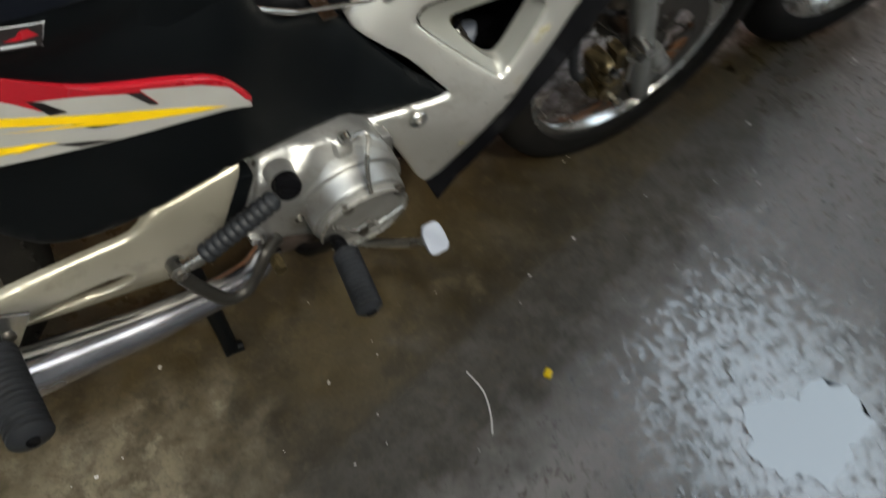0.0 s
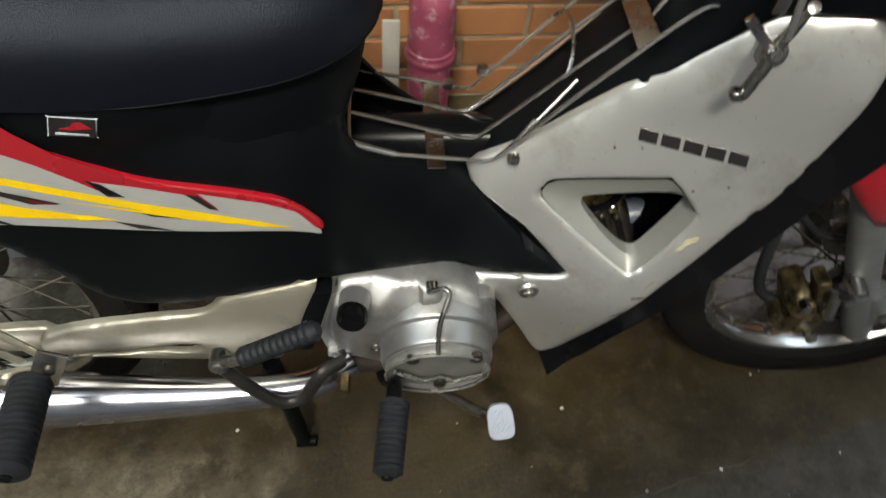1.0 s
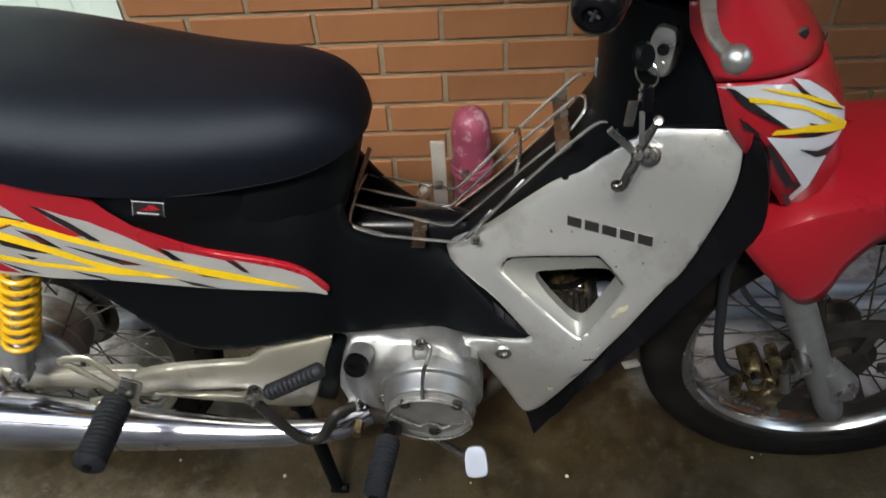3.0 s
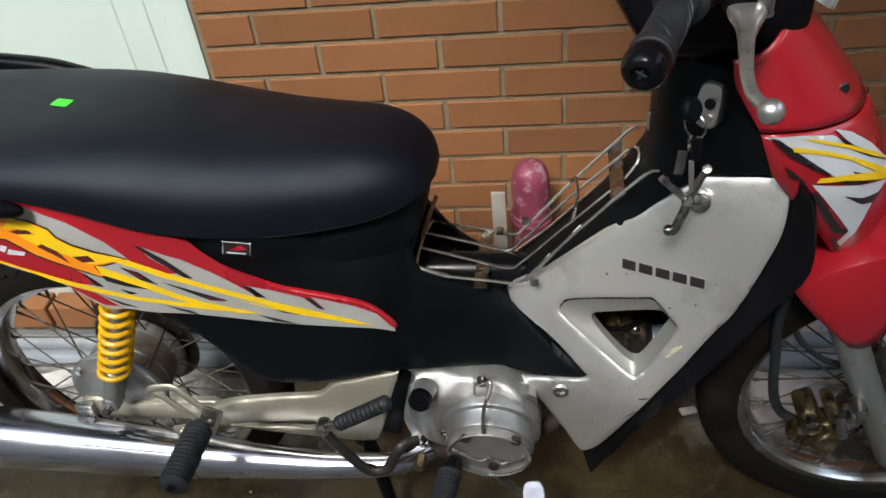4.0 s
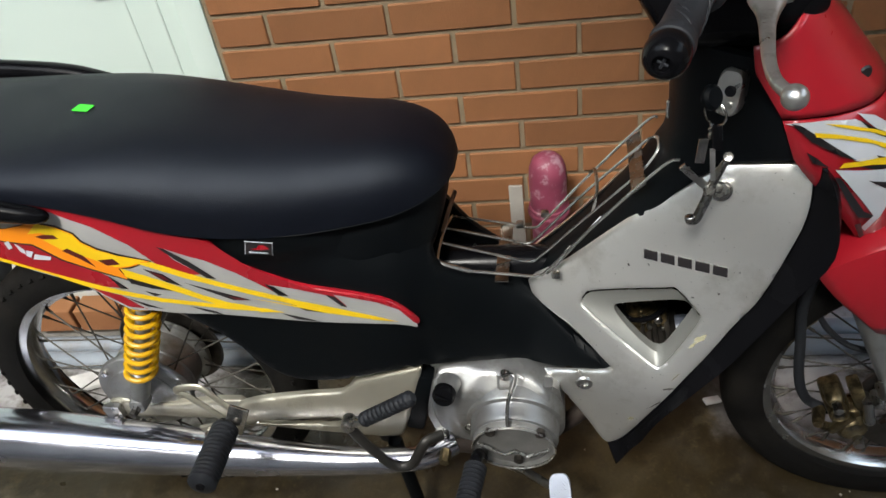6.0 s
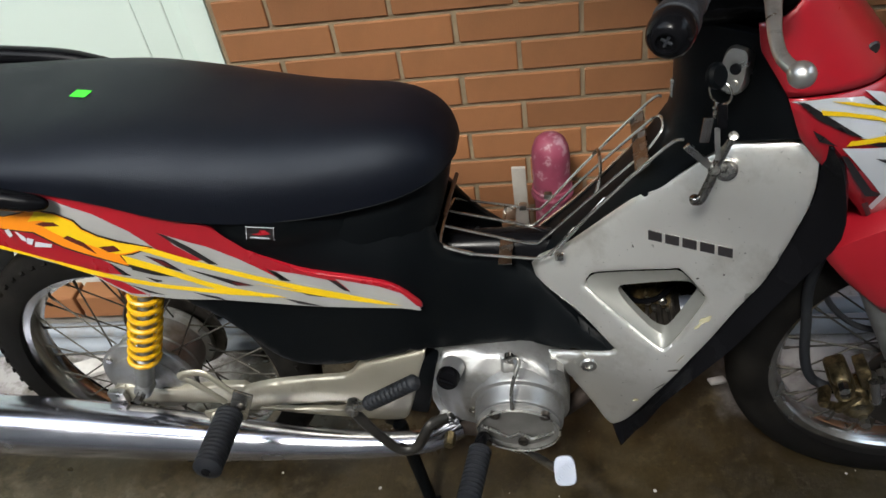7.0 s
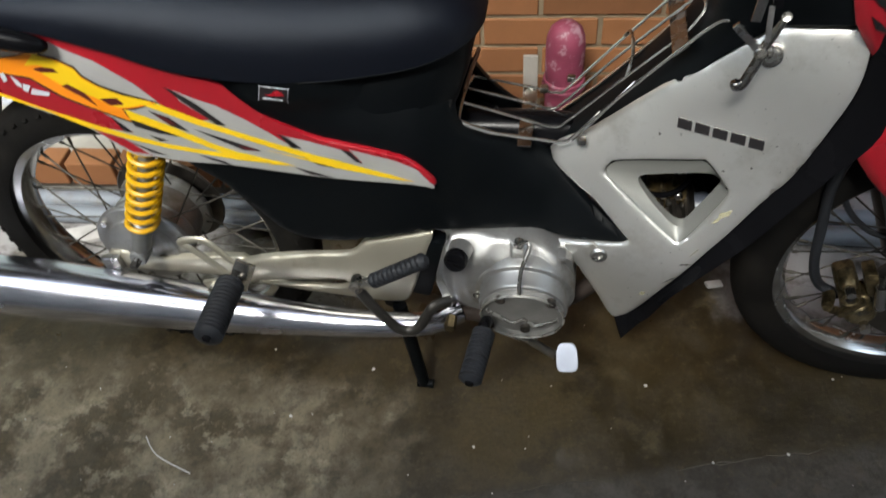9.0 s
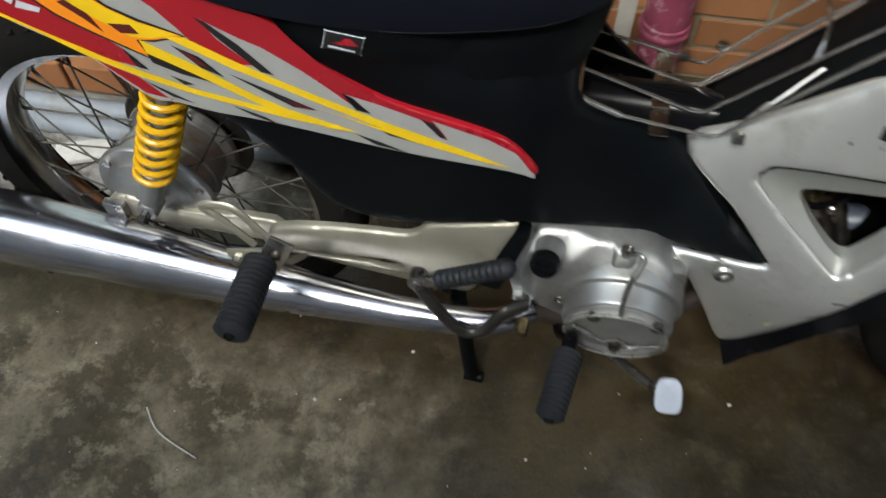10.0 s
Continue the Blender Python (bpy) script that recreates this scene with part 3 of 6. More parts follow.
def fork_leg(s):
    low, high = Vector((1.240, s * 0.080, 0.188)), Vector((1.098, s * 0.077, 0.503))
    rings = [low.lerp(high, t) for t in (0, 0.03, 0.08, 0.25, 0.5, 0.8, 0.97, 1.0)]
    # The far leg and its lug take dark steel to paint in shade.
    leg = part("fork_leg", tube(rings, [0.011, 0.017, 0.0195, 0.0205, 0.0205, 0.021, 0.0215, 0.020], 20), M_FORK if s < 0 else M_DARKSTEEL, bike, "grey painted fork slider" if s < 0 else "grey fork slider coloured dark for shade")
    part("fork_tube", tube((high, high + (high - low) * 0.12), 0.0135, 16), M_CHROME, leg, "chrome fork tube")
    part("axle_boss", lathe([(0, 0.028), (0.011, 0.028), (0.012, 0.022), (0.017, 0.020), (0.017, -0.02)], (1.226, s * 0.084, 0.279), (0, s, 0), 20), M_STEEL, leg, "bright axle nut")
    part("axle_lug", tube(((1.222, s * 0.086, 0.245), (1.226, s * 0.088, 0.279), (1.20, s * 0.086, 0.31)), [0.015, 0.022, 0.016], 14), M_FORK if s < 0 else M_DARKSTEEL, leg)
    return leg


fork_leg(-1)
fork_leg(1)
# Brake caliper on the right leg.
bm = bmesh.new()
tilt = Matrix.Rotation(radians(-24), 4, "Y")
box_into(bm, (1.102, -0.076, 0.296), (0.030, 0.040, 0.066), 0.009, tilt, 3)
box_into(bm, (1.122, -0.080, 0.270), (0.034, 0.036, 0.040), 0.008, tilt, 3)
box_into(bm, (1.126, -0.083, 0.318), (0.018, 0.030, 0.048), 0.005, tilt)
lathe_into(bm, [(0, 0.030), (0.017, 0.030), (0.021, 0.026), (0.022, 0.018), (0.022, 0)], (1.124, -0.078, 0.262), (0.1, -1, -0.05), 20)
lathe_into(bm, [(0.006, 0.027), (0.010, 0.030), (0.013, 0.027), (0.014, 0.0)], (1.100, -0.082, 0.296), (0, -1, 0.1), 18)
lathe_into(bm, [(0, 0.028), (0.009, 0.028), (0.012, 0.022), (0.013, 0)], (1.092, -0.080, 0.322), (0, -1, 0), 16)
lathe_into(bm, [(0, 0.036), (0.006, 0.036), (0.008, 0.030), (0.010, 0.0)], (1.086, -0.074, 0.272), (-0.3, -1, 0.1), 12)
box_into(bm, (1.108, -0.104, 0.276), (0.010, 0.012, 0.044), 0.003, Matrix.Rotation(radians(34), 4, "Y"))
box_into(bm, (1.098, -0.098, 0.258), (0.030, 0.012, 0.008), 0.002, Matrix.Rotation(radians(20), 4, "Y"))
caliper = part("brake_caliper", bm, M_GOLD, bike, "dull gold brake caliper with grime")
part("bore", lathe([(0, 0.024), (0.0065, 0.024), (0.0065, 0.029)], (1.100, -0.082, 0.296), (0, -1, 0.1), 16), M_OILY, caliper)
for cx, cz in ((1.092, 0.322), (1.140, 0.335), (1.134, 0.246)):
    part("bolt", lathe([(0, 0.026), (0.007, 0.026), (0.007, 0)], (cx, -0.096, cz), (0, -1, 0), 6), M_STEEL, caliper)
part("pin", tube(((1.130, -0.108, 0.330), (1.142, -0.108, 0.285)), 0.0075, 12), M_STEEL, caliper, "bright slide pin")
part("caliper_bracket", box((1.150, -0.082, 0.300), (0.05, 0.012, 0.022), 0.004, Matrix.Rotation(radians(15), 4, "Y")), M_STEEL, bike)
part("lug_bolt", lathe([(0, 0.03), (0.009, 0.03), (0.011, 0.022), (0.011, 0)], (1.152, -0.088, 0.342), (0, -1, 0), 14), M_STEEL, bike, "bright round bolt head")
part("brake_hose", tube(spline([(1.045, -0.055, 0.52), (1.036, -0.06, 0.463), (1.043, -0.062, 0.396), (1.052, -0.066, 0.325), (1.068, -0.07, 0.285), (1.098, -0.078, 0.272)], 8), 0.0072, 12), M_RUBBER, bike, "black rubber brake hose")
part("speed_cable", tube(spline([(1.06, -0.03, 0.50), (1.07, -0.035, 0.42), (1.11, -0.045, 0.375), (1.16, -0.052, 0.365)], 8), 0.0045, 8), M_RUBBER, bike)
part("cable_end", tube(((1.145, -0.052, 0.366), (1.178, -0.054, 0.362)), [0.007, 0.006], 10), M_STEEL, bike)


# ---- front mudguard ----
def guard_ring(a, skirt):
    """Section of the mudguard at angle a: down one side, over the crown, down the other."""
    pts = []
    for y, r in ((-0.100, skirt), (-0.103, skirt + 0.02), (-0.103, max(skirt + 0.03, 0.332)), (-0.099, 0.344), (-0.080, 0.352), (-0.03, 0.357), (0, 0.358), (0.03, 0.357), (0.080, 0.352), (0.099, 0.344), (0.103, max(skirt + 0.03, 0.332)), (0.103, skirt + 0.02), (0.100, skirt)):
        pts.append((FRONT[0] + r * math.cos(a), y, FRONT[2] + r * math.sin(a)))
    return pts


rings = []
for k in range(41):
    deg = 127.5 - 95 * k / 40
    skirt = float(np.interp(deg, (90, 97, 103, 110, 114, 118, 122, 125, 126.3, 127.5), (0.300, 0.298, 0.282, 0.246, 0.218, 0.204, 0.202, 0.210, 0.235, 0.285)))
    rings.append(guard_ring(radians(deg), skirt))
bm = loft(rings, caps=False, closed=False)
mudguard = part("front_mudguard", bm, M_RED, bike, "glossy red front mudguard")
mod = mudguard.modifiers.new("thickness", "SOLIDIFY")
mod.thickness = 0.003


# ---- cowl, front cover and inner cover ----
COWL = ((0.915, 0.925, 0.090, 0.985), (0.885, 0.911, 0.112, 1.000), (0.84, 0.918, 0.121, 1.034), (0.79, 0.949, 0.124, 1.074), (0.735, 0.970, 0.121, 1.108), (0.70, 0.996, 0.115, 1.124), (0.64, 1.040, 0.098, 1.136), (0.60, 1.066, 0.078, 1.130), (0.56, 1.085, 0.052, 1.122))


def cowl_at(u, z):
    """Point of the red nose at plan angle u (-90 right edge to 90 left edge) and height z."""
    for (z1, a1, w1, f1), (z2, a2, w2, f2) in zip(COWL, COWL[1:]):
        if z >= z2 or z2 == COWL[-1][0]:
            t = (z1 - z) / (z1 - z2)
            a, w, f = a1 + (a2 - a1) * t, w1 + (w2 - w1) * t, f1 + (f2 - f1) * t
            break
    c, s = math.cos(radians(u)), math.sin(radians(u))
    return Vector((a + (f - a) * max(c, 0.0) ** 0.85, w * math.copysign(abs(s) ** 0.8, s), z))


def cowl_piece(z1, z2, nz, nu=33, grow=0.0, dip=0.0):
    """A belt of the nose between two heights; dip lowers its upper rim towards the sides."""
    rings = []
    for j in range(nz + 1):
        ring = []
        for i in range(nu):
            u = -90 + 180 * i / (nu - 1)
            top = z1 - dip * step_between(32, 90, abs(u))
            z = top + (z2 - top) * j / nz
            p = cowl_at(u, z)
            mid = Vector((1.0, 0, z))
            ring.append(p + (p - mid).normalized() * grow)
        rings.append(ring)
    return loft(rings, caps=False, closed=False)


def solid(ob, thickness):
    ob.modifiers.new("thickness", "SOLIDIFY").thickness = thickness
    return ob


handle_cowl = solid(part("handlebar_cowl", cowl_piece(0.912, 0.789, 11, dip=0.046), M_RED, bike, "glossy red handlebar cowl"), 0.003)
front_cover = solid(part("front_cover", cowl_piece(0.786, 0.56, 14), M_RED, bike, "glossy red front cover with striped decals"), 0.003)
part("headlight", lathe([(0, 0.032), (0.025, 0.026), (0.042, 0.015), (0.048, 0.0)], (0.985, -0.02, 0.908), (0.6, 0, 0.8), 28), shade("clouded_lens", (0.30, 0.31, 0.31), 0.25, 0, 0.35, 60), handle_cowl, "clouded headlight lens")
for u, z in ((-38, 0.815), (-12, 0.785)):
    p = cowl_at(u, z)
    part("screw_hole", lathe([(0, 0.002), (0.006, 0.002), (0.008, 0)], p, (p - Vector((1.0, 0, z))), 14), M_BLACKDECAL, handle_cowl)


def cowl_decal(name, corners, material, lift=0.0016):
    """A sticker on the front cover; its outline is given as (plan angle, height)."""
    flat = sheet([(u / 300.0, z) for u, z in corners], lambda x, z: 0.0, 0.0, step=0.010)
    for v in flat.verts:
        u, z = v.co.x * 300.0, v.co.z
        p = cowl_at(u, z)
        n = (cowl_at(u + 2, z) - cowl_at(u - 2, z)).cross(cowl_at(u, z + 0.004) - cowl_at(u, z - 0.004)).normalized()
        if n.dot(p - Vector((0.99, 0, z))) < 0:
            n = -n
        v.co = p + n * (lift + 0.0004)
    return part(name, flat, material, front_cover)


# Black inner cover behind the red nose, where the ignition sits.
rings = []
for z, xe, w, xc in ((0.850, 0.936, 0.104, 0.856), (0.846, 0.934, 0.110, 0.848), (0.82, 0.944, 0.113, 0.850), (0.77, 0.955, 0.121, 0.853), (0.733, 0.985, 0.116, 0.853), (0.712, 0.908, 0.084, 0.852), (0.69, 0.886, 0.078, 0.848), (0.66, 0.857, 0.072, 0.832), (0.62, 0.824, 0.066, 0.804), (0.585, 0.794, 0.062, 0.778), (0.55, 0.758, 0.055, 0.745), (0.517, 0.724, 0.048, 0.706), (0.485, 0.684, 0.042, 0.668)):
    ring = []
    for i in range(25):
        u = radians(-90 + 180 * i / 24)
        c, s = math.cos(u), math.sin(u)
        ring.append((xe + (xc - xe) * c ** (2.0 if z > 0.72 else 1.3), w * math.copysign(abs(s) ** 0.85, s), z))
    rings.append(ring)
inner = solid(part("inner_cover", loft(rings, caps=False, closed=False), M_BLACK, bike, "scuffed black plastic inner cover"), 0.004)

# ---- leg shield ----
SHIELD = [(0.675, 0.488), (0.730, 0.535), (0.802, 0.607), (0.865, 0.669), (0.891, 0.693), (0.913, 0.708), (0.956, 0.718), (0.99, 0.722), (0.995, 0.713), (0.996, 0.7), (0.996, 0.677), (0.992, 0.65), (0.984, 0.62), (0.971, 0.575), (0.956, 0.537), (0.932, 0.496), (0.906, 0.448), (0.874, 0.394), (0.845, 0.335), (0.822, 0.275), (0.808, 0.244), (0.794, 0.226), (0.782, 0.220), (0.770, 0.232), (0.757, 0.255), (0.738, 0.288), (0.722, 0.314), (0.708, 0.334), (0.694, 0.349), (0.692, 0.355), (0.752, 0.376), (0.785, 0.39), (0.786, 0.396), (0.779, 0.402), (0.737, 0.44), (0.707, 0.458)]
VENT_OUT = [(0.753, 0.495), (0.768, 0.506), (0.851, 0.531), (0.867, 0.533), (0.891, 0.508), (0.894, 0.497), (0.868, 0.445), (0.851, 0.418), (0.841, 0.418), (0.804, 0.442), (0.753, 0.479)]
VENT_IN = [(0.791, 0.48), (0.811, 0.491), (0.878, 0.513), (0.89, 0.504), (0.889, 0.491), (0.861, 0.438), (0.85, 0.428), (0.833, 0.434), (0.804, 0.459)]


def vent_recess(mirror):
    """The moulded recess between the vent's outer rim and its opening."""
    cx, cz = 0.842, 0.465
    out, inn = smooth_outline(VENT_OUT, 3), smooth_outline(VENT_IN, 3)

    def cast(poly, a):
        best = 0.0
        d = (math.cos(a), math.sin(a))
        for (x1, z1), (x2, z2) in zip(poly, poly[1:] + poly[:1]):
            den = d[0] * (z2 - z1) - d[1] * (x2 - x1)
            if abs(den) < 1e-12:
                continue
            t = ((x1 - cx) * (z2 - z1) - (z1 - cz) * (x2 - x1)) / den
            s = ((x1 - cx) * d[1] - (z1 - cz) * d[0]) / den
            if t > 0 and -1e-6 <= s <= 1 + 1e-6:
                best = max(best, t)
        return cx + best * d[0], cz + best * d[1]

    sg = -1 if mirror else 1
    rings = []
    for k, drop in ((0.0, 0.001), (0.15, 0.004), (0.55, 0.009), (1.0, 0.014), (1.0, 0.030)):
        ring = []
        for i in range(72):
            a = 2 * math.pi * i / 72
            o, n = cast(out, a), cast(inn, a)
            x, z = o[0] + (n[0] - o[0]) * k, o[1] + (n[1] - o[1]) * k
            ring.append((x, sg * (shield_y(x, z) + drop), z))
        rings.append(ring)
    return loft(rings, caps=False)


M_VENT = shade("grey_vent_paint", (0.27, 0.27, 0.25), 0.45, 0.4, 0.08, 12, 0.05, 500)
for flip in (False, True):
    shield = part("leg_shield", sheet(smooth_outline(SHIELD, 3), shield_y, 0.003, (smooth_outline(VENT_OUT, 3),), 0.011, 0.005, 0, flip), M_SILVER, bike, "silver painted leg shield with scuffs")
    part("vent_recess", vent_recess(flip), M_VENT, shield, "grey recessed vent surround")
    if not flip:
        right_shield = shield
    sg = -1 if flip else 1
    part("screw", lathe([(0, 0.000), (0.005, 0.000), (0.0055, 0.003), (0.011, 0.0035), (0.013, 0.0)], (0.751, sg * (shield_y(0.751, 0.357) - 0.001), 0.357), (0, -sg, 0), 20), M_STEEL, shield, "recessed steel screw")

# Black front face of the leg shield, from one edge round to the other.
rings = []
for (x, z), (xo, zo), push in (((0.99, 0.722), (1.002, 0.726), 0.03), ((0.996, 0.7), (1.016, 0.694), 0.04), ((0.992, 0.65), (1.022, 0.628), 0.045), ((0.971, 0.575), (0.990, 0.562), 0.045), ((0.956, 0.537), (0.972, 0.528), 0.042), ((0.932, 0.496), (0.952, 0.493), 0.04), ((0.906, 0.448), (0.924, 0.447), 0.035), ((0.874, 0.394), (0.884, 0.391), 0.03), ((0.845, 0.335), (0.850, 0.328), 0.025), ((0.822, 0.275), (0.831, 0.266), 0.02), ((0.808, 0.244), (0.818, 0.238), 0.018), ((0.794, 0.226), (0.806, 0.212), 0.014), ((0.781, 0.222), (0.797, 0.194), 0.010)):
    y, yo = shield_y(x, z), shield_y(xo, zo) - 0.012
    right = [(x - 0.002, y + 0.010, z), (x + 0.003, y + 0.003, z - 0.002), (x + (xo - x) * 0.6, y * 0.4 + yo * 0.6 + 0.002, z + (zo - z) * 0.6), (xo, yo, zo), (xo + 0.004, yo + 0.010, zo - 0.002), (xo + 0.010, yo + 0.035, zo), (xo + push * 0.7, y * 0.35, zo)]
    ring = right + [(xo + push, 0, zo)] + [(a, -b, c) for a, b, c in reversed(right)]
    rings.append(ring)
rings = list(zip(*[spline(col, 4) for col in zip(*rings)]))
solid(part("shield_front", loft(rings, caps=False, closed=False), M_GLOSSBLACK, bike, "black plastic front of the leg shield"), 0.003)

# Lettering on the shield stands as plain dark bars.
word = new("emblem")
word.parent = bike
tagged(word, label="dark raised emblem lettering reduced to plain bars")
for i in range(5):
    x0, z0 = 0.8262 + i * 0.0198, 0.5705 - 0.0006 * i
    bar_pts = [(x0, z0), (x0 + 0.0160, z0 - 0.0006), (x0 + 0.0155, z0 + 0.0122), (x0 - 0.0005, z0 + 0.0128)]
    part("emblem_bar", sheet(bar_pts, shield_y, 0.0012, step=0.006, lift=0.0016), M_BLACKDECAL, word, smooth=False)

# Scuffs and chips in the paint of the right shield.
M_SCUFF = shade("rubbed_yellowish_scuff", (0.40, 0.37, 0.24), 0.6, 0.0, 0.2, 60)
M_CHIP = shade("dark_paint_chip", (0.10, 0.09, 0.075), 0.6, 0.0, 0.2, 60)
scuff_rng = random.Random(21)


def scuff(cx, cz, length, width, lean, material):
    """A ragged rub mark lying on the shield."""
    edge = []
    for k in range(18):
        a = 2 * math.pi * k / 18
        w = scuff_rng.uniform(0.55, 1.25)
        u, v = length * w * math.cos(a), width * w * math.sin(a)
        edge.append((cx + u * math.cos(lean) - v * math.sin(lean), cz + u * math.sin(lean) + v * math.cos(lean)))
    part("scuff", sheet(edge, shield_y, 0.0, step=0.006, lift=0.0006), material, right_shield)


for cx, cz, length, width, lean, mat in ((0.897, 0.474, 0.011, 0.0035, 0.7, M_SCUFF), (0.888, 0.462, 0.007, 0.0020, 0.9, M_SCUFF), (0.862, 0.388, 0.008, 0.0014, 0.5, M_CHIP), (0.816, 0.303, 0.006, 0.0030, 0.9, M_SCUFF), (0.846, 0.352, 0.016, 0.0007, 0.95, M_CHIP), (0.885, 0.529, 0.0016, 0.0014, 0.0, M_CHIP), (0.914, 0.542, 0.0014, 0.0012, 0.0, M_CHIP), (0.808, 0.556, 0.0013, 0.0022, 0.2, M_CHIP), (0.870, 0.410, 0.012, 0.0006, 1.0, M_SCUFF)):
    scuff(cx, cz, length, width, lean, mat)

# ---- side covers, body and their decals ----
PANEL = [(-0.30, 0.745), (-0.12, 0.742), (0.02, 0.738), (0.085, 0.725), (0.130, 0.709), (0.211, 0.671), (0.268, 0.650), (0.282, 0.642), (0.292, 0.626), (0.317, 0.601), (0.352, 0.580), (0.392, 0.561), (0.460, 0.542), (0.495, 0.529), (0.518, 0.506), (0.530, 0.484), (0.500, 0.485), (0.387, 0.496), (0.263, 0.517), (0.200, 0.523), (0.162, 0.531), (0.130, 0.536), (0.084, 0.582), (0.021, 0.609), (-0.060, 0.650), (-0.30, 0.715)]
BODY = [(0.190, 0.525), (0.238, 0.472), (0.284, 0.403), (0.312, 0.375), (0.352, 0.363), (0.405, 0.364), (0.467, 0.378), (0.527, 0.387), (0.582, 0.379), (0.638, 0.368), (0.691, 0.360), (0.740, 0.370), (0.792, 0.386), (0.752, 0.412), (0.706, 0.450), (0.678, 0.478), (0.650, 0.497), (0.617, 0.512), (0.582, 0.530), (0.556, 0.560), (0.545, 0.610), (0.480, 0.655), (0.400, 0.658), (0.300, 0.662), (0.200, 0.620)]
for flip in (False, True):
    body = part("centre_body", sheet(smooth_outline(BODY, 3), body_y, 0.006, (), 0.014, 0.008, 0, flip), M_BLACK, bike, "matt black plastic centre body")
    cover = part("side_cover", sheet(smooth_outline(PANEL, 3), side_y, 0.004, (), 0.013, 0.003, 0.0, flip), M_RED, bike, "silver side cover with red and yellow slashed decals")
    if not flip:
        right_cover, right_body = cover, body


def cover_decal(name, outline, material, lift, rounded=False):
    pts = smooth_outline(outline, 3) if rounded else list(outline)
    return part(name, sheet(pts, side_y, 0.0, step=0.012, lift=0.0003 + lift), material, right_cover)


cover_decal("silver_sheet", [(x - 0.002, z - 0.004) for x, z in PANEL[:16]] + [(x, z + 0.001) for x, z in PANEL[16:]], M_GREYDECAL, 0.0, True)
cover_decal("red_decal", [(-0.28, 0.743), (0.02, 0.737), (0.085, 0.724), (0.13, 0.708), (0.211, 0.669), (0.271, 0.652), (0.286, 0.645), (0.298, 0.629), (0.321, 0.604), (0.353, 0.582), (0.389, 0.56), (0.46, 0.54), (0.494, 0.527), (0.517, 0.505), (0.527, 0.487), (0.523, 0.49), (0.507, 0.514), (0.479, 0.529), (0.423, 0.547), (0.438, 0.524), (0.428, 0.529), (0.414, 0.546), (0.374, 0.56), (0.338, 0.57), (0.359, 0.551), (0.346, 0.555), (0.327, 0.572), (0.302, 0.593), (0.267, 0.617), (0.248, 0.625), (0.214, 0.643), (0.225, 0.622), (0.254, 0.594), (0.237, 0.593), (0.205, 0.607), (0.191, 0.628), (0.174, 0.65), (0.155, 0.666), (0.136, 0.681), (0.111, 0.693), (0.089, 0.705), (-0.05, 0.718), (-0.28, 0.732)], M_RED, 0.0004)
cover_decal("red_decal", [(-0.28, 0.712), (-0.1, 0.69), (0.004, 0.663), (0.043, 0.655), (0.072, 0.629), (0.113, 0.608), (0.124, 0.599), (0.145, 0.574), (0.084, 0.586), (0.039, 0.608), (0.045, 0.605), (0.083, 0.583), (0.129, 0.563), (0.156, 0.534), (0.157, 0.536), (0.131, 0.541), (0.085, 0.586), (0.022, 0.613), (-0.06, 0.654), (-0.28, 0.706)], M_RED, 0.0004)
cover_decal("black_slash", [(-0.1, 0.716), (0.013, 0.683), (0.06, 0.692), (0.088, 0.686), (0.109, 0.674), (0.115, 0.661), (0.13, 0.648), (0.155, 0.636), (0.197, 0.621), (0.162, 0.61), (0.147, 0.61), (0.152, 0.588), (0.113, 0.607), (0.071, 0.628), (0.041, 0.654), (0.003, 0.661), (-0.1, 0.692)], M_BLACKDECAL, 0.0006)
cover_decal("orange_decal", [(-0.1, 0.715), (0.012, 0.682), (0.058, 0.69), (0.086, 0.684), (0.107, 0.672), (0.113, 0.659), (0.129, 0.645), (0.153, 0.633), (0.193, 0.621), (0.163, 0.613), (0.145, 0.611), (0.151, 0.591), (0.114, 0.61), (0.073, 0.631), (0.043, 0.657), (0.004, 0.663), (-0.1, 0.695)], M_ORANGE, 0.0009)
cover_decal("yellow_patch", [(0.061, 0.689), (0.086, 0.683), (0.107, 0.671), (0.112, 0.658), (0.128, 0.645), (0.153, 0.633), (0.189, 0.622), (0.161, 0.615), (0.142, 0.614), (0.106, 0.636), (0.08, 0.648), (0.062, 0.664), (0.079, 0.669), (0.063, 0.675), (0.044, 0.674)], M_YELLOW, 0.0012)
cover_decal("yellow_stripe", [(0.173, 0.619), (0.194, 0.62), (0.238, 0.597), (0.27, 0.582), (0.319, 0.561), (0.376, 0.539), (0.312, 0.56), (0.407, 0.528), (0.474, 0.504), (0.503, 0.492), (0.473, 0.497), (0.404, 0.515), (0.308, 0.548), (0.373, 0.529), (0.317, 0.552), (0.268, 0.573), (0.232, 0.588)], M_YELLOW, 0.0012)
cover_decal("yellow_stripe", [(0.148, 0.612), (0.198, 0.586), (0.247, 0.556), (0.277, 0.542), (0.294, 0.537), (0.347, 0.519), (0.311, 0.521), (0.32, 0.523), (0.273, 0.531), (0.257, 0.54), (0.194, 0.574), (0.15, 0.596)], M_YELLOW, 0.0013)
cover_decal("yellow_stripe", [(-0.2, 0.69), (-0.05, 0.65), (0.04, 0.61), (0.087, 0.592), (0.136, 0.572), (0.187, 0.555), (0.268, 0.538), (0.328, 0.527), (0.349, 0.518), (0.273, 0.529), (0.184, 0.548), (0.133, 0.564), (0.083, 0.584), (0.04, 0.606), (-0.05, 0.641), (-0.2, 0.684)], M_YELLOW, 0.0014)
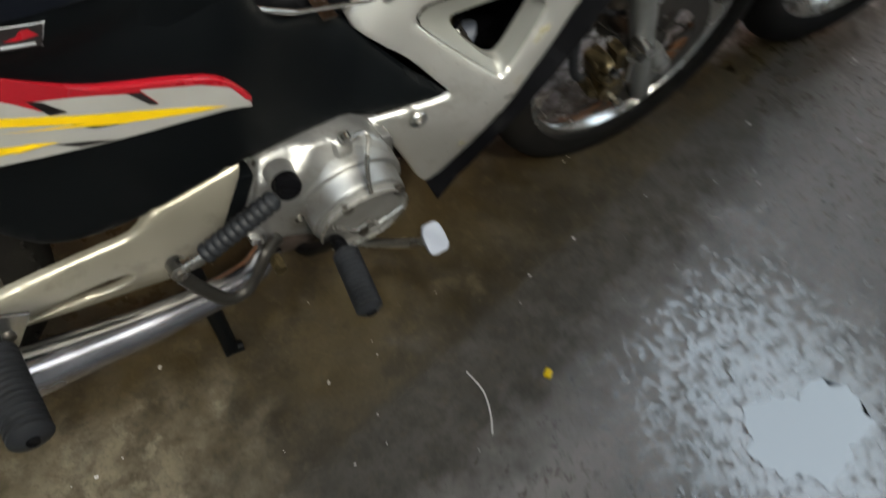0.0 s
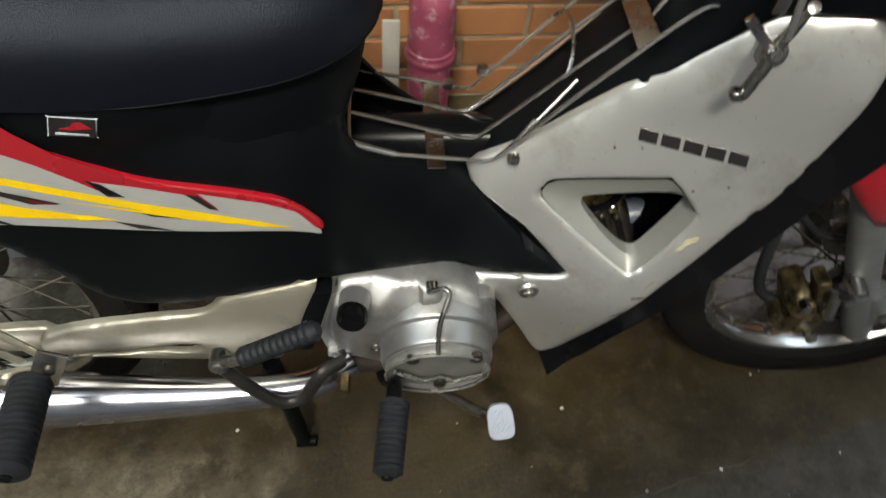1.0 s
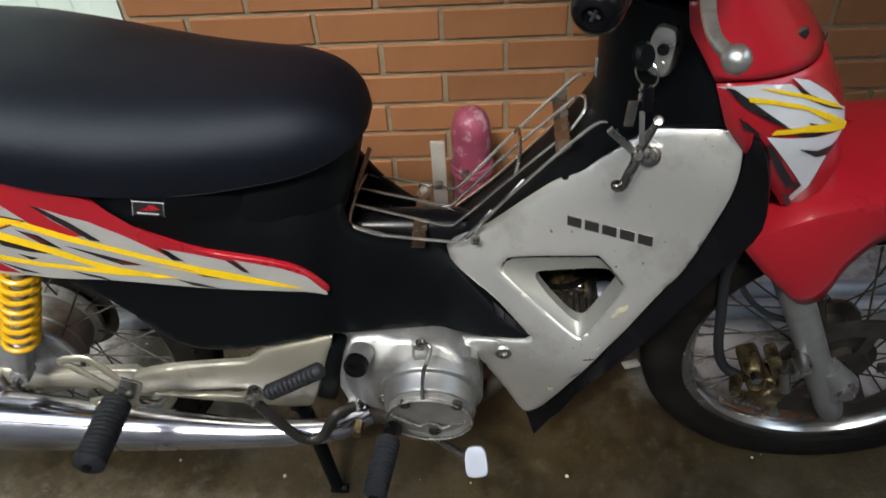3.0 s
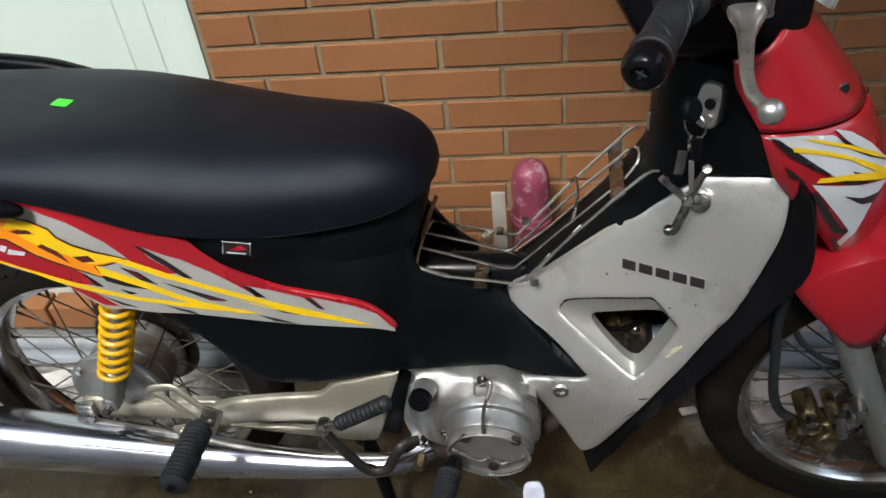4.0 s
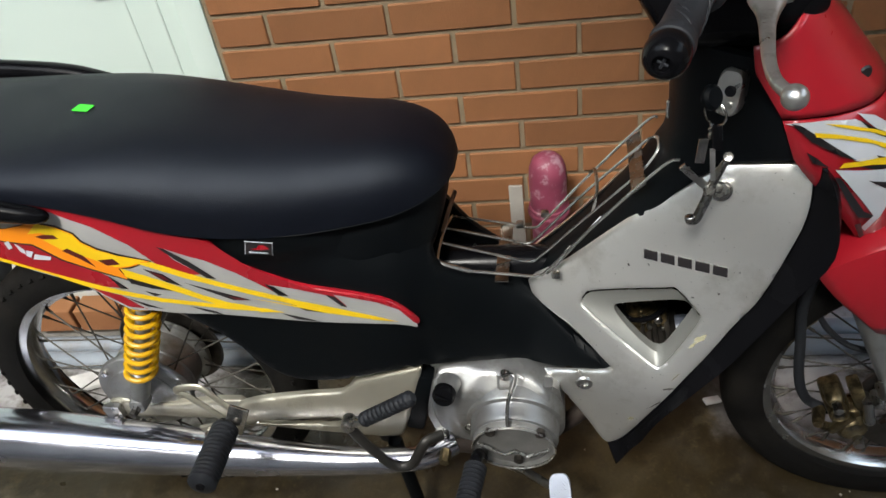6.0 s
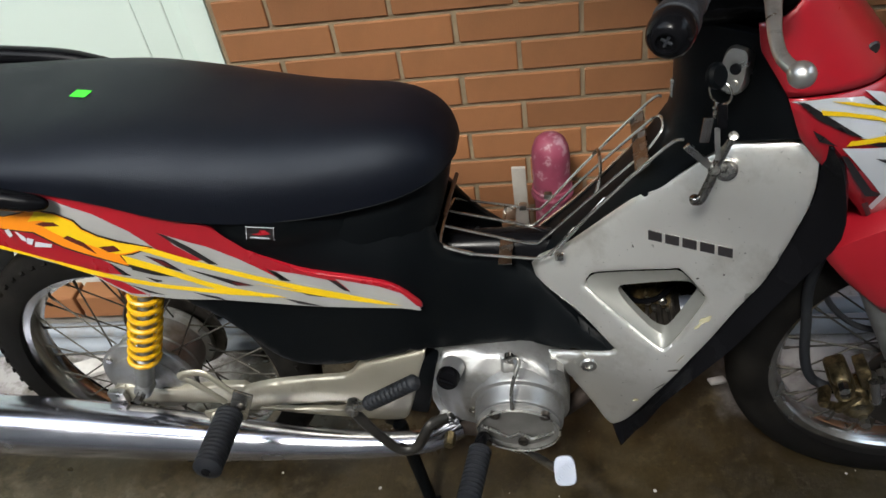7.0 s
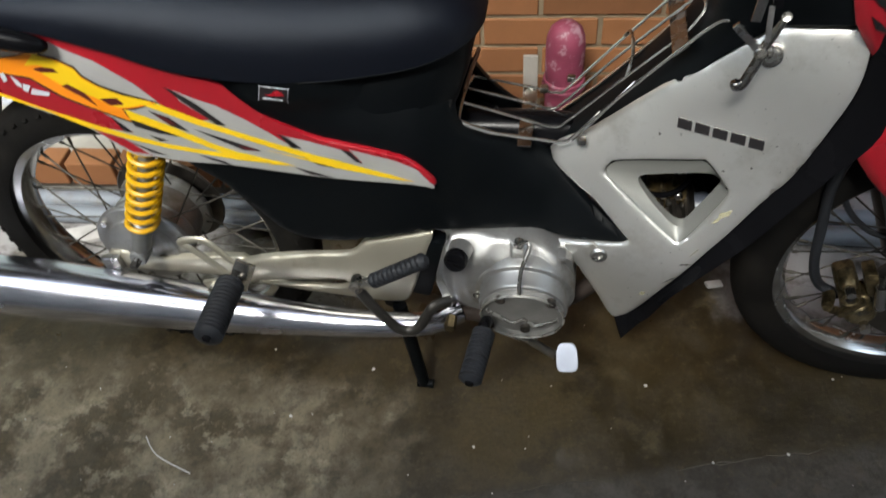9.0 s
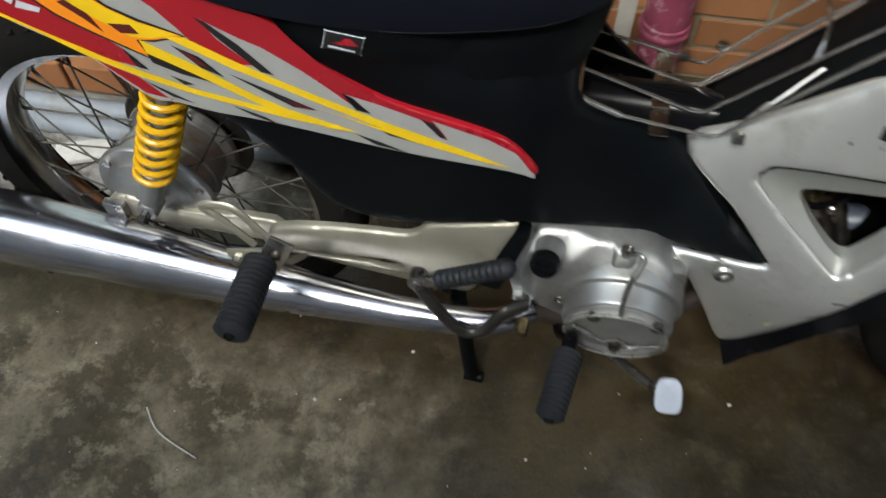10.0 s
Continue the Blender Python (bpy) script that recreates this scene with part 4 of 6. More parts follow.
cover_decal("black_slash", [(0.21, 0.645), (0.219, 0.641), (0.245, 0.618), (0.273, 0.585), (0.261, 0.587), (0.229, 0.621)], M_BLACKDECAL, 0.001)
cover_decal("black_slash", [(0.125, 0.6), (0.135, 0.588), (0.145, 0.574), (0.134, 0.576)], M_BLACKDECAL, 0.001)
cover_decal("black_slash", [(0.15, 0.595), (0.183, 0.585), (0.21, 0.566), (0.178, 0.573), (0.152, 0.584)], M_BLACKDECAL, 0.001)
cover_decal("black_slash", [(0.178, 0.609), (0.202, 0.598), (0.222, 0.575), (0.201, 0.584)], M_BLACKDECAL, 0.001)
cover_decal("black_slash", [(0.226, 0.581), (0.265, 0.564), (0.309, 0.544), (0.285, 0.545), (0.26, 0.56)], M_BLACKDECAL, 0.001)
cover_decal("black_slash", [(0.335, 0.573), (0.349, 0.563), (0.363, 0.548), (0.349, 0.55)], M_BLACKDECAL, 0.001)
cover_decal("black_slash", [(0.133, 0.56), (0.16, 0.545), (0.181, 0.534), (0.159, 0.54)], M_BLACKDECAL, 0.001)
cover_decal("black_slash", [(0.219, 0.538), (0.253, 0.526), (0.265, 0.517), (0.238, 0.527)], M_BLACKDECAL, 0.001)
cover_decal("black_slash", [(0.165, 0.57), (0.188, 0.561), (0.177, 0.559)], M_BLACKDECAL, 0.001)
cover_decal("black_slash", [(0.412, 0.548), (0.424, 0.544), (0.438, 0.523), (0.43, 0.526)], M_BLACKDECAL, 0.001)
cover_decal("black_slash", [(0.336, 0.572), (0.347, 0.566), (0.36, 0.55), (0.349, 0.553)], M_BLACKDECAL, 0.001)
cover_decal("black_slash", [(0.357, 0.537), (0.385, 0.524), (0.406, 0.514), (0.379, 0.52)], M_BLACKDECAL, 0.001)
cover_decal("black_slash", [(0.344, 0.517), (0.371, 0.508), (0.397, 0.497), (0.364, 0.504)], M_BLACKDECAL, 0.001)
cover_decal("dark_slash", [(0.053, 0.67), (0.066, 0.673), (0.08, 0.672), (0.086, 0.666), (0.063, 0.666)], M_MAROON, 0.0017)
cover_decal("dark_slash", [(0.09, 0.65), (0.107, 0.637), (0.116, 0.616), (0.101, 0.631), (0.081, 0.646)], M_MAROON, 0.0017)
cover_decal("dark_slash", [(0.123, 0.628), (0.145, 0.629), (0.151, 0.619), (0.133, 0.618)], M_MAROON, 0.0017)
cover_decal("dark_slash", [(0.184, 0.605), (0.199, 0.598), (0.209, 0.586), (0.199, 0.589)], M_MAROON, 0.0017)
cover_decal("dark_slash", [(0.28, 0.554), (0.297, 0.549), (0.307, 0.544), (0.289, 0.546)], M_MAROON, 0.0017)
cover_decal("pale_bar", [(0.003, 0.661), (0.011, 0.664), (0.011, 0.652), (0.004, 0.649)], M_WHITEDECAL, 0.0017)
cover_decal("pale_bar", [(0.017, 0.659), (0.021, 0.657), (0.027, 0.648), (0.025, 0.641), (0.019, 0.645)], M_WHITEDECAL, 0.0017)
cover_decal("pale_bar", [(0.029, 0.648), (0.038, 0.645), (0.03, 0.635), (0.024, 0.638)], M_WHITEDECAL, 0.0017)
cover_decal("pale_bar", [(0.038, 0.641), (0.06, 0.636), (0.056, 0.63), (0.032, 0.632)], M_WHITEDECAL, 0.0017)

# Badge on the black body.
badge = part("badge", sheet(smooth_outline([(0.333, 0.6465), (0.364, 0.642), (0.366, 0.641), (0.3605, 0.622), (0.359, 0.621), (0.328, 0.6265), (0.326, 0.6275), (0.3315, 0.646)], 2), body_y, 0.001, step=0.008, lift=0.0012), M_WHITEDECAL, right_body, "small pale-edged badge with a red mark")
part("badge_face", sheet([(0.3324, 0.6464), (0.3655, 0.6418), (0.3602, 0.6214), (0.3267, 0.6270)], body_y, 0.0, step=0.006, lift=0.0017), M_BLACKDECAL, badge)
part("badge_mark", sheet([(0.335, 0.6345), (0.345, 0.6365), (0.348, 0.6405), (0.354, 0.6405), (0.3605, 0.6330), (0.352, 0.6325), (0.344, 0.6325)], body_y, 0.0, step=0.005, lift=0.0021), M_RED, badge)
part("badge_bar", sheet([(0.333, 0.6315), (0.357, 0.6275), (0.356, 0.6250), (0.332, 0.6290)], body_y, 0.0, step=0.005, lift=0.0021), M_WHITEDECAL, badge)

# ---- seat ----
SEAT = ((-0.46, 0.070, 0.770, 0.745), (-0.43, 0.105, 0.786, 0.740), (-0.34, 0.122, 0.789, 0.738), (-0.22, 0.134, 0.785, 0.736), (-0.08, 0.143, 0.778, 0.734), (0.05, 0.148, 0.775, 0.728), (0.15, 0.149, 0.775, 0.704), (0.23, 0.146, 0.768, 0.674), (0.31, 0.139, 0.754, 0.657), (0.39, 0.126, 0.743, 0.649), (0.46, 0.113, 0.738, 0.651), (0.515, 0.100, 0.734, 0.656), (0.555, 0.080, 0.720, 0.663), (0.578, 0.054, 0.700, 0.668), (0.589, 0.022, 0.682, 0.670))


def seat_ring(x, w, top, low):
    ring = []
    for i in range(29):
        u = radians(-90 + 180 * i / 28)
        c, s = math.cos(u), math.sin(u)
        ring.append(Vector((x, w * math.copysign(abs(s) ** 0.72, s), low + (top - low) * c ** 0.66)))
    return ring


cols = list(zip(*[seat_ring(*s) for s in SEAT]))
smoothed = [spline(col, 4) for col in cols]
rings = list(zip(*smoothed))
seat = part("seat", loft(rings, caps=True, closed=True), M_SEAT, bike, "black vinyl seat with a fine grain")
part("seat_piping", tube([p + Vector((0, -0.001 if p.y < 0 else 0.001, 0.001)) for p in (list(reversed([r[0] for r in rings])) + [r[-1] for r in rings])[2:-2] if p.x > 0.36], 0.0007, 8), M_BLACK, seat, "rolled seat edge")
# Box below the seat nose.
rings = []
for x, w, top, low in ((0.22, 0.112, 0.68, 0.52), (0.31, 0.114, 0.664, 0.50), (0.39, 0.112, 0.656, 0.50), (0.46, 0.104, 0.658, 0.50), (0.515, 0.093, 0.664, 0.515), (0.538, 0.080, 0.668, 0.535), (0.556, 0.062, 0.672, 0.575), (0.568, 0.044, 0.674, 0.61), (0.574, 0.026, 0.673, 0.635)):
    ring = []
    for i in range(32):
        u = 2 * math.pi * i / 32
        c, s = math.cos(u), math.sin(u)
        ring.append((x, w * math.copysign(abs(s) ** 0.5, s), (top + low) / 2 + (top - low) / 2 * math.copysign(abs(c) ** 0.5, c)))
    rings.append(ring)
part("seat_box", loft(rings), M_BLACK, bike, "black plastic box under the seat")
# Spine cover through the step.
rings = []
for x, w, top in ((0.50, 0.080, 0.540), (0.55, 0.070, 0.515), (0.60, 0.052, 0.495), (0.65, 0.044, 0.478), (0.69, 0.042, 0.480), (0.72, 0.045, 0.508), (0.76, 0.05, 0.555)):
    rings.append([(x, -w, top - 0.10), (x, -w, top - 0.02), (x, -w + 0.012, top - 0.004), (x, -w * 0.4, top), (x, w * 0.4, top), (x, w - 0.012, top - 0.004), (x, w, top - 0.02), (x, w, top - 0.10)])
part("spine_cover", loft(rings), M_GLOSSBLACK, bike, "gloss black plastic spine cover")
# Tail: black grip end and the inner rear mudguard.
for e in (1, -1):
    part("grab_handle", tube(spline([(0.095, -0.150 * e, 0.706), (0.072, -0.157 * e, 0.715), (0.02, -0.163 * e, 0.731), (-0.05, -0.165 * e, 0.748), (-0.2, -0.16 * e, 0.765), (-0.38, -0.13 * e, 0.78), (-0.44, -0.06 * e, 0.785)], 6), [0.003, 0.006, 0.008, 0.0095, 0.0105, 0.0115, 0.012, 0.0125, 0.013, 0.0135, 0.014] + [0.016] * 26, 12), M_GLOSSBLACK, bike, "gloss black grab handle")
rings = []
for k in range(25):
    a = radians(40 + 125 * k / 24)
    ring = []
    for y, r in ((-0.070, 0.300), (-0.068, 0.325), (-0.045, 0.345), (0, 0.350), (0.045, 0.345), (0.068, 0.325), (0.070, 0.300)):
        ring.append((REAR[0] + r * math.cos(a), y, REAR[2] + 0.02 + r * math.sin(a)))
    rings.append(ring)
solid(part("rear_mudguard", loft(rings, caps=False, closed=False), shade("grey_plastic", (0.22, 0.23, 0.24), 0.5), bike, "grey plastic inner rear mudguard"), 0.003)
# ---- rear suspension, swingarm, exhaust ----
def shock(s):
    low, high = Vector((0.040, s * 0.121, 0.303)), Vector((0.165, s * 0.106, 0.605))
    d = (high - low).normalized()
    ob = part("shock_absorber", tube((low + d * 0.02, low + d * 0.075, low + d * 0.08, high), [0.0150, 0.0165, 0.011, 0.011], 16), M_FORK, bike, "shock absorber with a yellow coil spring")
    side = d.orthogonal().normalized()
    other = d.cross(side)
    pts = []
    a0, a1, turns = 0.068, 0.27, 10.0
    for k in range(int(turns * 18) + 1):
        a = 2 * math.pi * k / 18
        pts.append(low + d * (a0 + (a1 - a0) * k / (turns * 18)) + 0.0220 * (math.cos(a) * side + math.sin(a) * other))
    part("spring", tube(pts, 0.0042, 8), M_SPRING, ob, "chipped yellow coil spring")
    part("shock_eye", lathe([(0, 0.020), (0.007, 0.020), (0.007, 0.013), (0.0125, 0.012), (0.0145, 0.008), (0.0145, -0.014), (0, -0.014)], low, (0, s, 0), 18), M_FORK, ob, "lower mount with nut")
    part("shock_nut", lathe([(0, 0.028), (0.006, 0.028), (0.0075, 0.024), (0.0075, 0.012)], low, (0, s, 0), 6), M_OILY, ob)
    return ob


shock(-1)
shock(1)


def flat(y):
    return lambda x, z: y


SLOT = [(0.223, 0.246), (0.293, 0.256), (0.353, 0.264), (0.374, 0.256), (0.356, 0.241), (0.310, 0.235), (0.259, 0.239)]
ARM = [(0.188, 0.236), (0.191, 0.262), (0.200, 0.284), (0.254, 0.303), (0.330, 0.318), (0.386, 0.327), (0.409, 0.349), (0.436, 0.358), (0.501, 0.378), (0.516, 0.378), (0.500, 0.330), (0.470, 0.235), (0.445, 0.210), (0.380, 0.213), (0.343, 0.216), (0.285, 0.221), (0.226, 0.229)]


def arm_y(x, z):
    """Pressed arm: rounded along its length, with a long slot through its face."""
    mid = float(np.interp(x, (0.19, 0.25, 0.33, 0.40, 0.45, 0.52), (0.258, 0.268, 0.280, 0.282, 0.290, 0.300)))
    half = float(np.interp(x, (0.19, 0.25, 0.33, 0.40, 0.45, 0.52), (0.026, 0.036, 0.045, 0.062, 0.075, 0.08)))
    y = -0.106 - 0.008 * math.sqrt(max(0.0, 1 - min(1.0, abs(z - mid) / half) ** 2.0))
    return y


SLOT_EDGE = smooth_outline(SLOT, 3)
arm = part("swingarm", sheet(smooth_outline(ARM, 3), arm_y, 0.006, (SLOT_EDGE,), 0.0080, 0.0045), M_ARM, bike, "champagne painted swingarm, greasy at the edges")
part("slot_back", sheet([(0.235 + (x - 0.30) * 1.08 + 0.065, 0.25 + (z - 0.25) * 1.4) for x, z in SLOT], flat(-0.091), 0.004, step=0.02), M_ARM, arm)
part("swingarm_tail", sheet(smooth_outline([(-0.052, 0.242), (-0.048, 0.262), (-0.027, 0.279), (0.010, 0.277), (0.068, 0.272), (0.198, 0.284), (0.198, 0.246), (0.100, 0.240)], 3), lambda x, z: -0.103 + 0.22 * max(0, z - 0.262), 0.008, (), 0.010, 0.004), M_ARM, arm)
part("adjuster", box((-0.03, -0.108, 0.262), (0.03, 0.012, 0.03), 0.003), M_STEEL, arm)
part("arm_boot", box((0.500, -0.095, 0.300), (0.034, 0.03, 0.13), 0.008, Matrix.Rotation(radians(14), 4, "Y")), M_BLACK, arm, "black rubber boot behind the engine")

cone = [(-0.44, -0.150, 0.245), (-0.42, -0.150, 0.244), (-0.30, -0.150, 0.238), (-0.14, -0.150, 0.229), (0.086, -0.150, 0.216), (0.20, -0.150, 0.209), (0.32, -0.149, 0.203), (0.42, -0.147, 0.203), (0.50, -0.138, 0.205), (0.545, -0.11, 0.206)]
along = spline(cone, 4)
girth = [float(np.interp(p.x, (-0.44, -0.42, -0.40, -0.25, -0.14, 0.086, 0.20, 0.32, 0.42, 0.545), (0.038, 0.046, 0.050, 0.051, 0.050, 0.0405, 0.0335, 0.0255, 0.0205, 0.018))) for p in along]
muffler = part("exhaust_muffler", tube(along, girth, 40), M_CHROME, bike, "long chromed cone muffler, lightly stained")
part("muffler_seam", tube(spline([(-0.150, -0.176, 0.270), (-0.02, -0.174, 0.259), (0.10, -0.172, 0.248), (0.19, -0.168, 0.238)], 5), 0.0022, 8), M_CHROME, muffler)
part("muffler_strap", lathe([(0.0360, -0.012), (0.0375, -0.012), (0.0365, 0.012), (0.0350, 0.012)], (0.165, -0.150, 0.211), (1, 0, -0.035), 36, True), M_CHROME, muffler, "chromed hanger strap")
part("exhaust_header", tube(spline([(0.545, -0.11, 0.206), (0.62, -0.10, 0.190), (0.70, -0.085, 0.215), (0.76, -0.065, 0.26), (0.80, -0.04, 0.33)], 6), 0.0135, 14), M_RUST, muffler, "rusty exhaust header pipe")

# ---- engine ----
engine = part("engine", loft([[(x, y, z) for x, z in ((0.520, 0.235), (0.512, 0.27), (0.518, 0.34), (0.535, 0.360), (0.60, 0.364), (0.69, 0.358), (0.715, 0.34), (0.722, 0.29), (0.70, 0.215), (0.62, 0.190), (0.55, 0.205))] for y in (0.12, -0.085, -0.100, -0.108)]), M_ALLOY, bike, "stained cast alloy engine")
# Right crankcase cover: stepped casting.
CASE = [(0.530, 0.262), (0.524, 0.300), (0.530, 0.345), (0.536, 0.362), (0.548, 0.373), (0.625, 0.375), (0.666, 0.370), (0.690, 0.358), (0.702, 0.335), (0.704, 0.285), (0.694, 0.235), (0.655, 0.210), (0.610, 0.212), (0.575, 0.228), (0.542, 0.246)]


def case_y(x, z):
    """Face of the right engine cover: an upright face below, a shelf that slopes back above, a swell round the drum."""
    d = math.hypot(x - 0.6485, z - 0.300)
    y = -0.118 + 0.75 * max(0, z - 0.348)
    y -= 0.007 * step_between(0.100, 0.082, d)
    y -= 0.004 * step_between(0.346, 0.339, z) * step_between(0.540, 0.550, x)
    rib = abs(x - 0.6395)
    y -= 0.008 * step_between(0.013, 0.008, rib) * step_between(0.345, 0.362, z)
    return y


part("crankcase_cover", sheet(smooth_outline(CASE, 3), case_y, 0.03, (), 0.0052, 0.005), M_ALLOY, engine, "stepped cast alloy clutch cover")
for x, z, dx, dz in ((0.526, 0.236, 0.014, 0.012), (0.700, 0.350, 0.012, 0.012)):
    part("case_lug", box((x, -0.106, z), (dx, 0.020, dz), 0.003), M_ALLOY, engine)
part("gasket", sheet([(0.620 + (x - 0.620) * 1.03, 0.296 + (z - 0.30) * 0.99) for x, z in smooth_outline(CASE, 3)], flat(-0.098), 0.006, (), 0.02), M_DARKSTEEL, engine, "dark oily joint")
drum_at = (0.6485, 0.0, 0.300)
DRUM_AXIS = (0, 1, 0.13)
part("clutch_drum", lathe([(0.0740, -0.09), (0.0740, -0.126), (0.0725, -0.129), (0.0665, -0.131), (0.0655, -0.133), (0.0650, -0.152), (0.0635, -0.156), (0.0595, -0.157), (0.0590, -0.163)], drum_at, DRUM_AXIS, 64), M_ALLOY, engine, "round cast alloy cover shoulder")
part("clutch_cap", lathe([(0, -0.164), (0.052, -0.164), (0.054, -0.166), (0.0585, -0.168), (0.0605, -0.164), (0.0595, -0.158)], drum_at, DRUM_AXIS, 64), M_CAP, engine, "round engine cap with a zigzag crash bar")
part("cap_ring", lathe([(0.0583, -0.1695), (0.0600, -0.1715), (0.0617, -0.1695), (0.0600, -0.1675)], drum_at, DRUM_AXIS, 64, closed=True), M_RING, engine, "bright wire ring")
zig = [(0.598, 0.301), (0.633, 0.270), (0.640, 0.273), (0.651, 0.283), (0.659, 0.274), (0.666, 0.265), (0.672, 0.267), (0.700, 0.287)]
part("zigzag_bar", tube([(x, -0.1735 + 0.13 * (0.278 - z), z) for x, z in zig], 0.0025, 10), M_RING, engine, "bright zigzag bar")
part("guard_rod", tube(spline([(0.645, -0.179, 0.344), (0.6445, -0.170, 0.357), (0.647, -0.158, 0.377), (0.6555, -0.142, 0.398), (0.654, -0.137, 0.404), (0.646, -0.133, 0.401), (0.634, -0.131, 0.392)], 5), 0.0028, 10), M_STEEL, engine, "bent steel rod over the cover")
for bx, bz in ((0.618, 0.322), (0.689, 0.322), (0.653, 0.243)):
    part("bolt", lathe([(0, 0.001), (0.004, 0.001), (0.004, 0.003), (0.0075, 0.003), (0.0075, -0.004)], (bx, -0.1665 + 0.13 * (0.278 - bz), bz), (0, -1, 0), 12), M_DARKSTEEL, engine)
for x, by, z in ((0.578, -0.126, 0.273), (0.533, -0.112, 0.232), (0.6395, -0.120, 0.383)):
    part("bolt", lathe([(0, 0.001), (0.004, 0.001), (0.004, 0.004), (0.0068, 0.004), (0.0075, -0.006)], (x, by, z), (0, -1, 0), 12), M_STEEL, engine)
filler = part("filler_cap", lathe([(0, 0.016), (0.015, 0.016), (0.0165, 0.013), (0.0165, 0.002), (0.012, 0.0), (0.012, -0.014)], (0.554, -0.136, 0.366), (-0.1, -1, 0.25), 28), M_GLOSSBLACK, engine, "black oil filler cap")
part("filler_boss", lathe([(0.0150, 0.004), (0.0160, 0.0), (0.0175, -0.022)], (0.554, -0.136, 0.366), (-0.1, -1, 0.25), 28), M_ALLOY, engine, "cast filler neck")
part("cap_grip", box((0.5525, -0.1525, 0.370), (0.026, 0.006, 0.006), 0.0015, Matrix.Rotation(radians(28), 4, "Y")), M_GLOSSBLACK, filler)
# Cylinder and carburettor glimpsed through the vent; the cylinder's dark steel paints in shade.
cylinder = part("cylinder", box((0.82, 0.0, 0.32), (0.16, 0.09, 0.09), 0.006), M_DARKSTEEL, engine, "finned engine cylinder")
for k in range(8):
    part("fin", box((0.745 + 0.018 * k, 0.0, 0.318 + 0.001 * k), (0.008, 0.13, 0.12), 0.003), M_DARKSTEEL, cylinder)
bm = bmesh.new()
lathe_into(bm, [(0, -0.030), (0.017, -0.030), (0.020, -0.024), (0.020, -0.006), (0.016, -0.002), (0.019, 0.004), (0.019, 0.018), (0, 0.022)], (0.832, 0.004, 0.392), (0, 0.25, 1), 20)
box_into(bm, (0.848, 0.004, 0.386), (0.046, 0.036, 0.026), 0.005)
lathe_into(bm, [(0, -0.02), (0.011, -0.02), (0.013, -0.012), (0.009, -0.008), (0.009, 0.012)], (0.822, -0.010, 0.388), (0, 1, 0), 14)
carb = part("carburettor", bm, M_GOLD, engine, "grimy brass-toned carburettor")
for x, y, z, r in ((0.812, -0.020, 0.401, 0.005), (0.836, -0.022, 0.398, 0.0055), (0.846, -0.020, 0.382, 0.004), (0.826, -0.024, 0.378, 0.0045), (0.858, -0.018, 0.394, 0.006), (0.866, -0.018, 0.378, 0.004)):
    part("carburettor_screw", lathe([(0, 0.005), (r * 0.6, 0.005), (r, 0.003), (r, -0.006)], (x, y, z), (0.1, -1, 0.3), 10), M_STEEL, carb)
part("fuel_hose", tube(spline([(0.800, -0.018, 0.44), (0.806, -0.024, 0.415), (0.822, -0.026, 0.402), (0.850, -0.022, 0.404), (0.872, -0.010, 0.42)], 5), 0.0042, 8), M_GLOSSBLACK, carb)
# The tube's colour carries the shade inside the vent.
part("frame_tube", tube(((0.888, 0.0, 0.358), (0.91, 0.0, 0.363), (0.98, 0.0, 0.38)), 0.020, 16), M_SHADEPIPE, bike, "blue-grey frame tube, darkened for shade")
# Black sheet added behind the vent to stand for the shade inside.
part("vent_dark_sheet", sheet([(0.72, 0.40), (0.76, 0.55), (0.90, 0.60), (0.96, 0.55), (0.90, 0.40), (0.84, 0.34)], lambda x, z: -0.048 - 0.30 * (x - 0.829) + 0.13 * (z - 0.571), 0.003, step=0.03, mirror=True), M_BLACK, bike, "added black sheet that darkens the view through the vent")
part("frame_spine", tube(((0.25, 0, 0.56), (0.55, 0, 0.49), (0.75, 0, 0.49), (0.93, 0, 0.74), (0.95, 0, 0.86)), 0.03, 16), M_GLOSSBLACK, bike, "black steel frame tube")

# ---- controls low down ----


def ribbed(a, b, r, n, end=0.0):
    """Rubber sleeve with rings along it."""
    a, b = Vector(a), Vector(b)
    pts, rs = [a], [r * 0.9]
    for k in range(n):
        for f, q in ((0.05, 0.88), (0.25, 1.0), (0.75, 1.0), (0.95, 0.88)):
            pts.append(a.lerp(b, (k + f) / n))
            rs.append(r * q)
    pts.append(b)
    rs.append(r * 0.85)
    if end:
        pts.append(b + (b - a).normalized() * end)
        rs.append(r * 0.5)
    return tube(pts, rs, 18)


def foot_peg(root, tip, r, n, name, label):
    root, tip = Vector(root), Vector(tip)
    ob = part(name, ribbed(root, tip, r, n, 0.004), M_RUBBER, bike, label)
    part("peg_end", lathe([(0, 0.006), (0.006, 0.006), (0.008, 0.0)], tip, tip - root, 12), M_GLOSSBLACK, ob)
    return ob


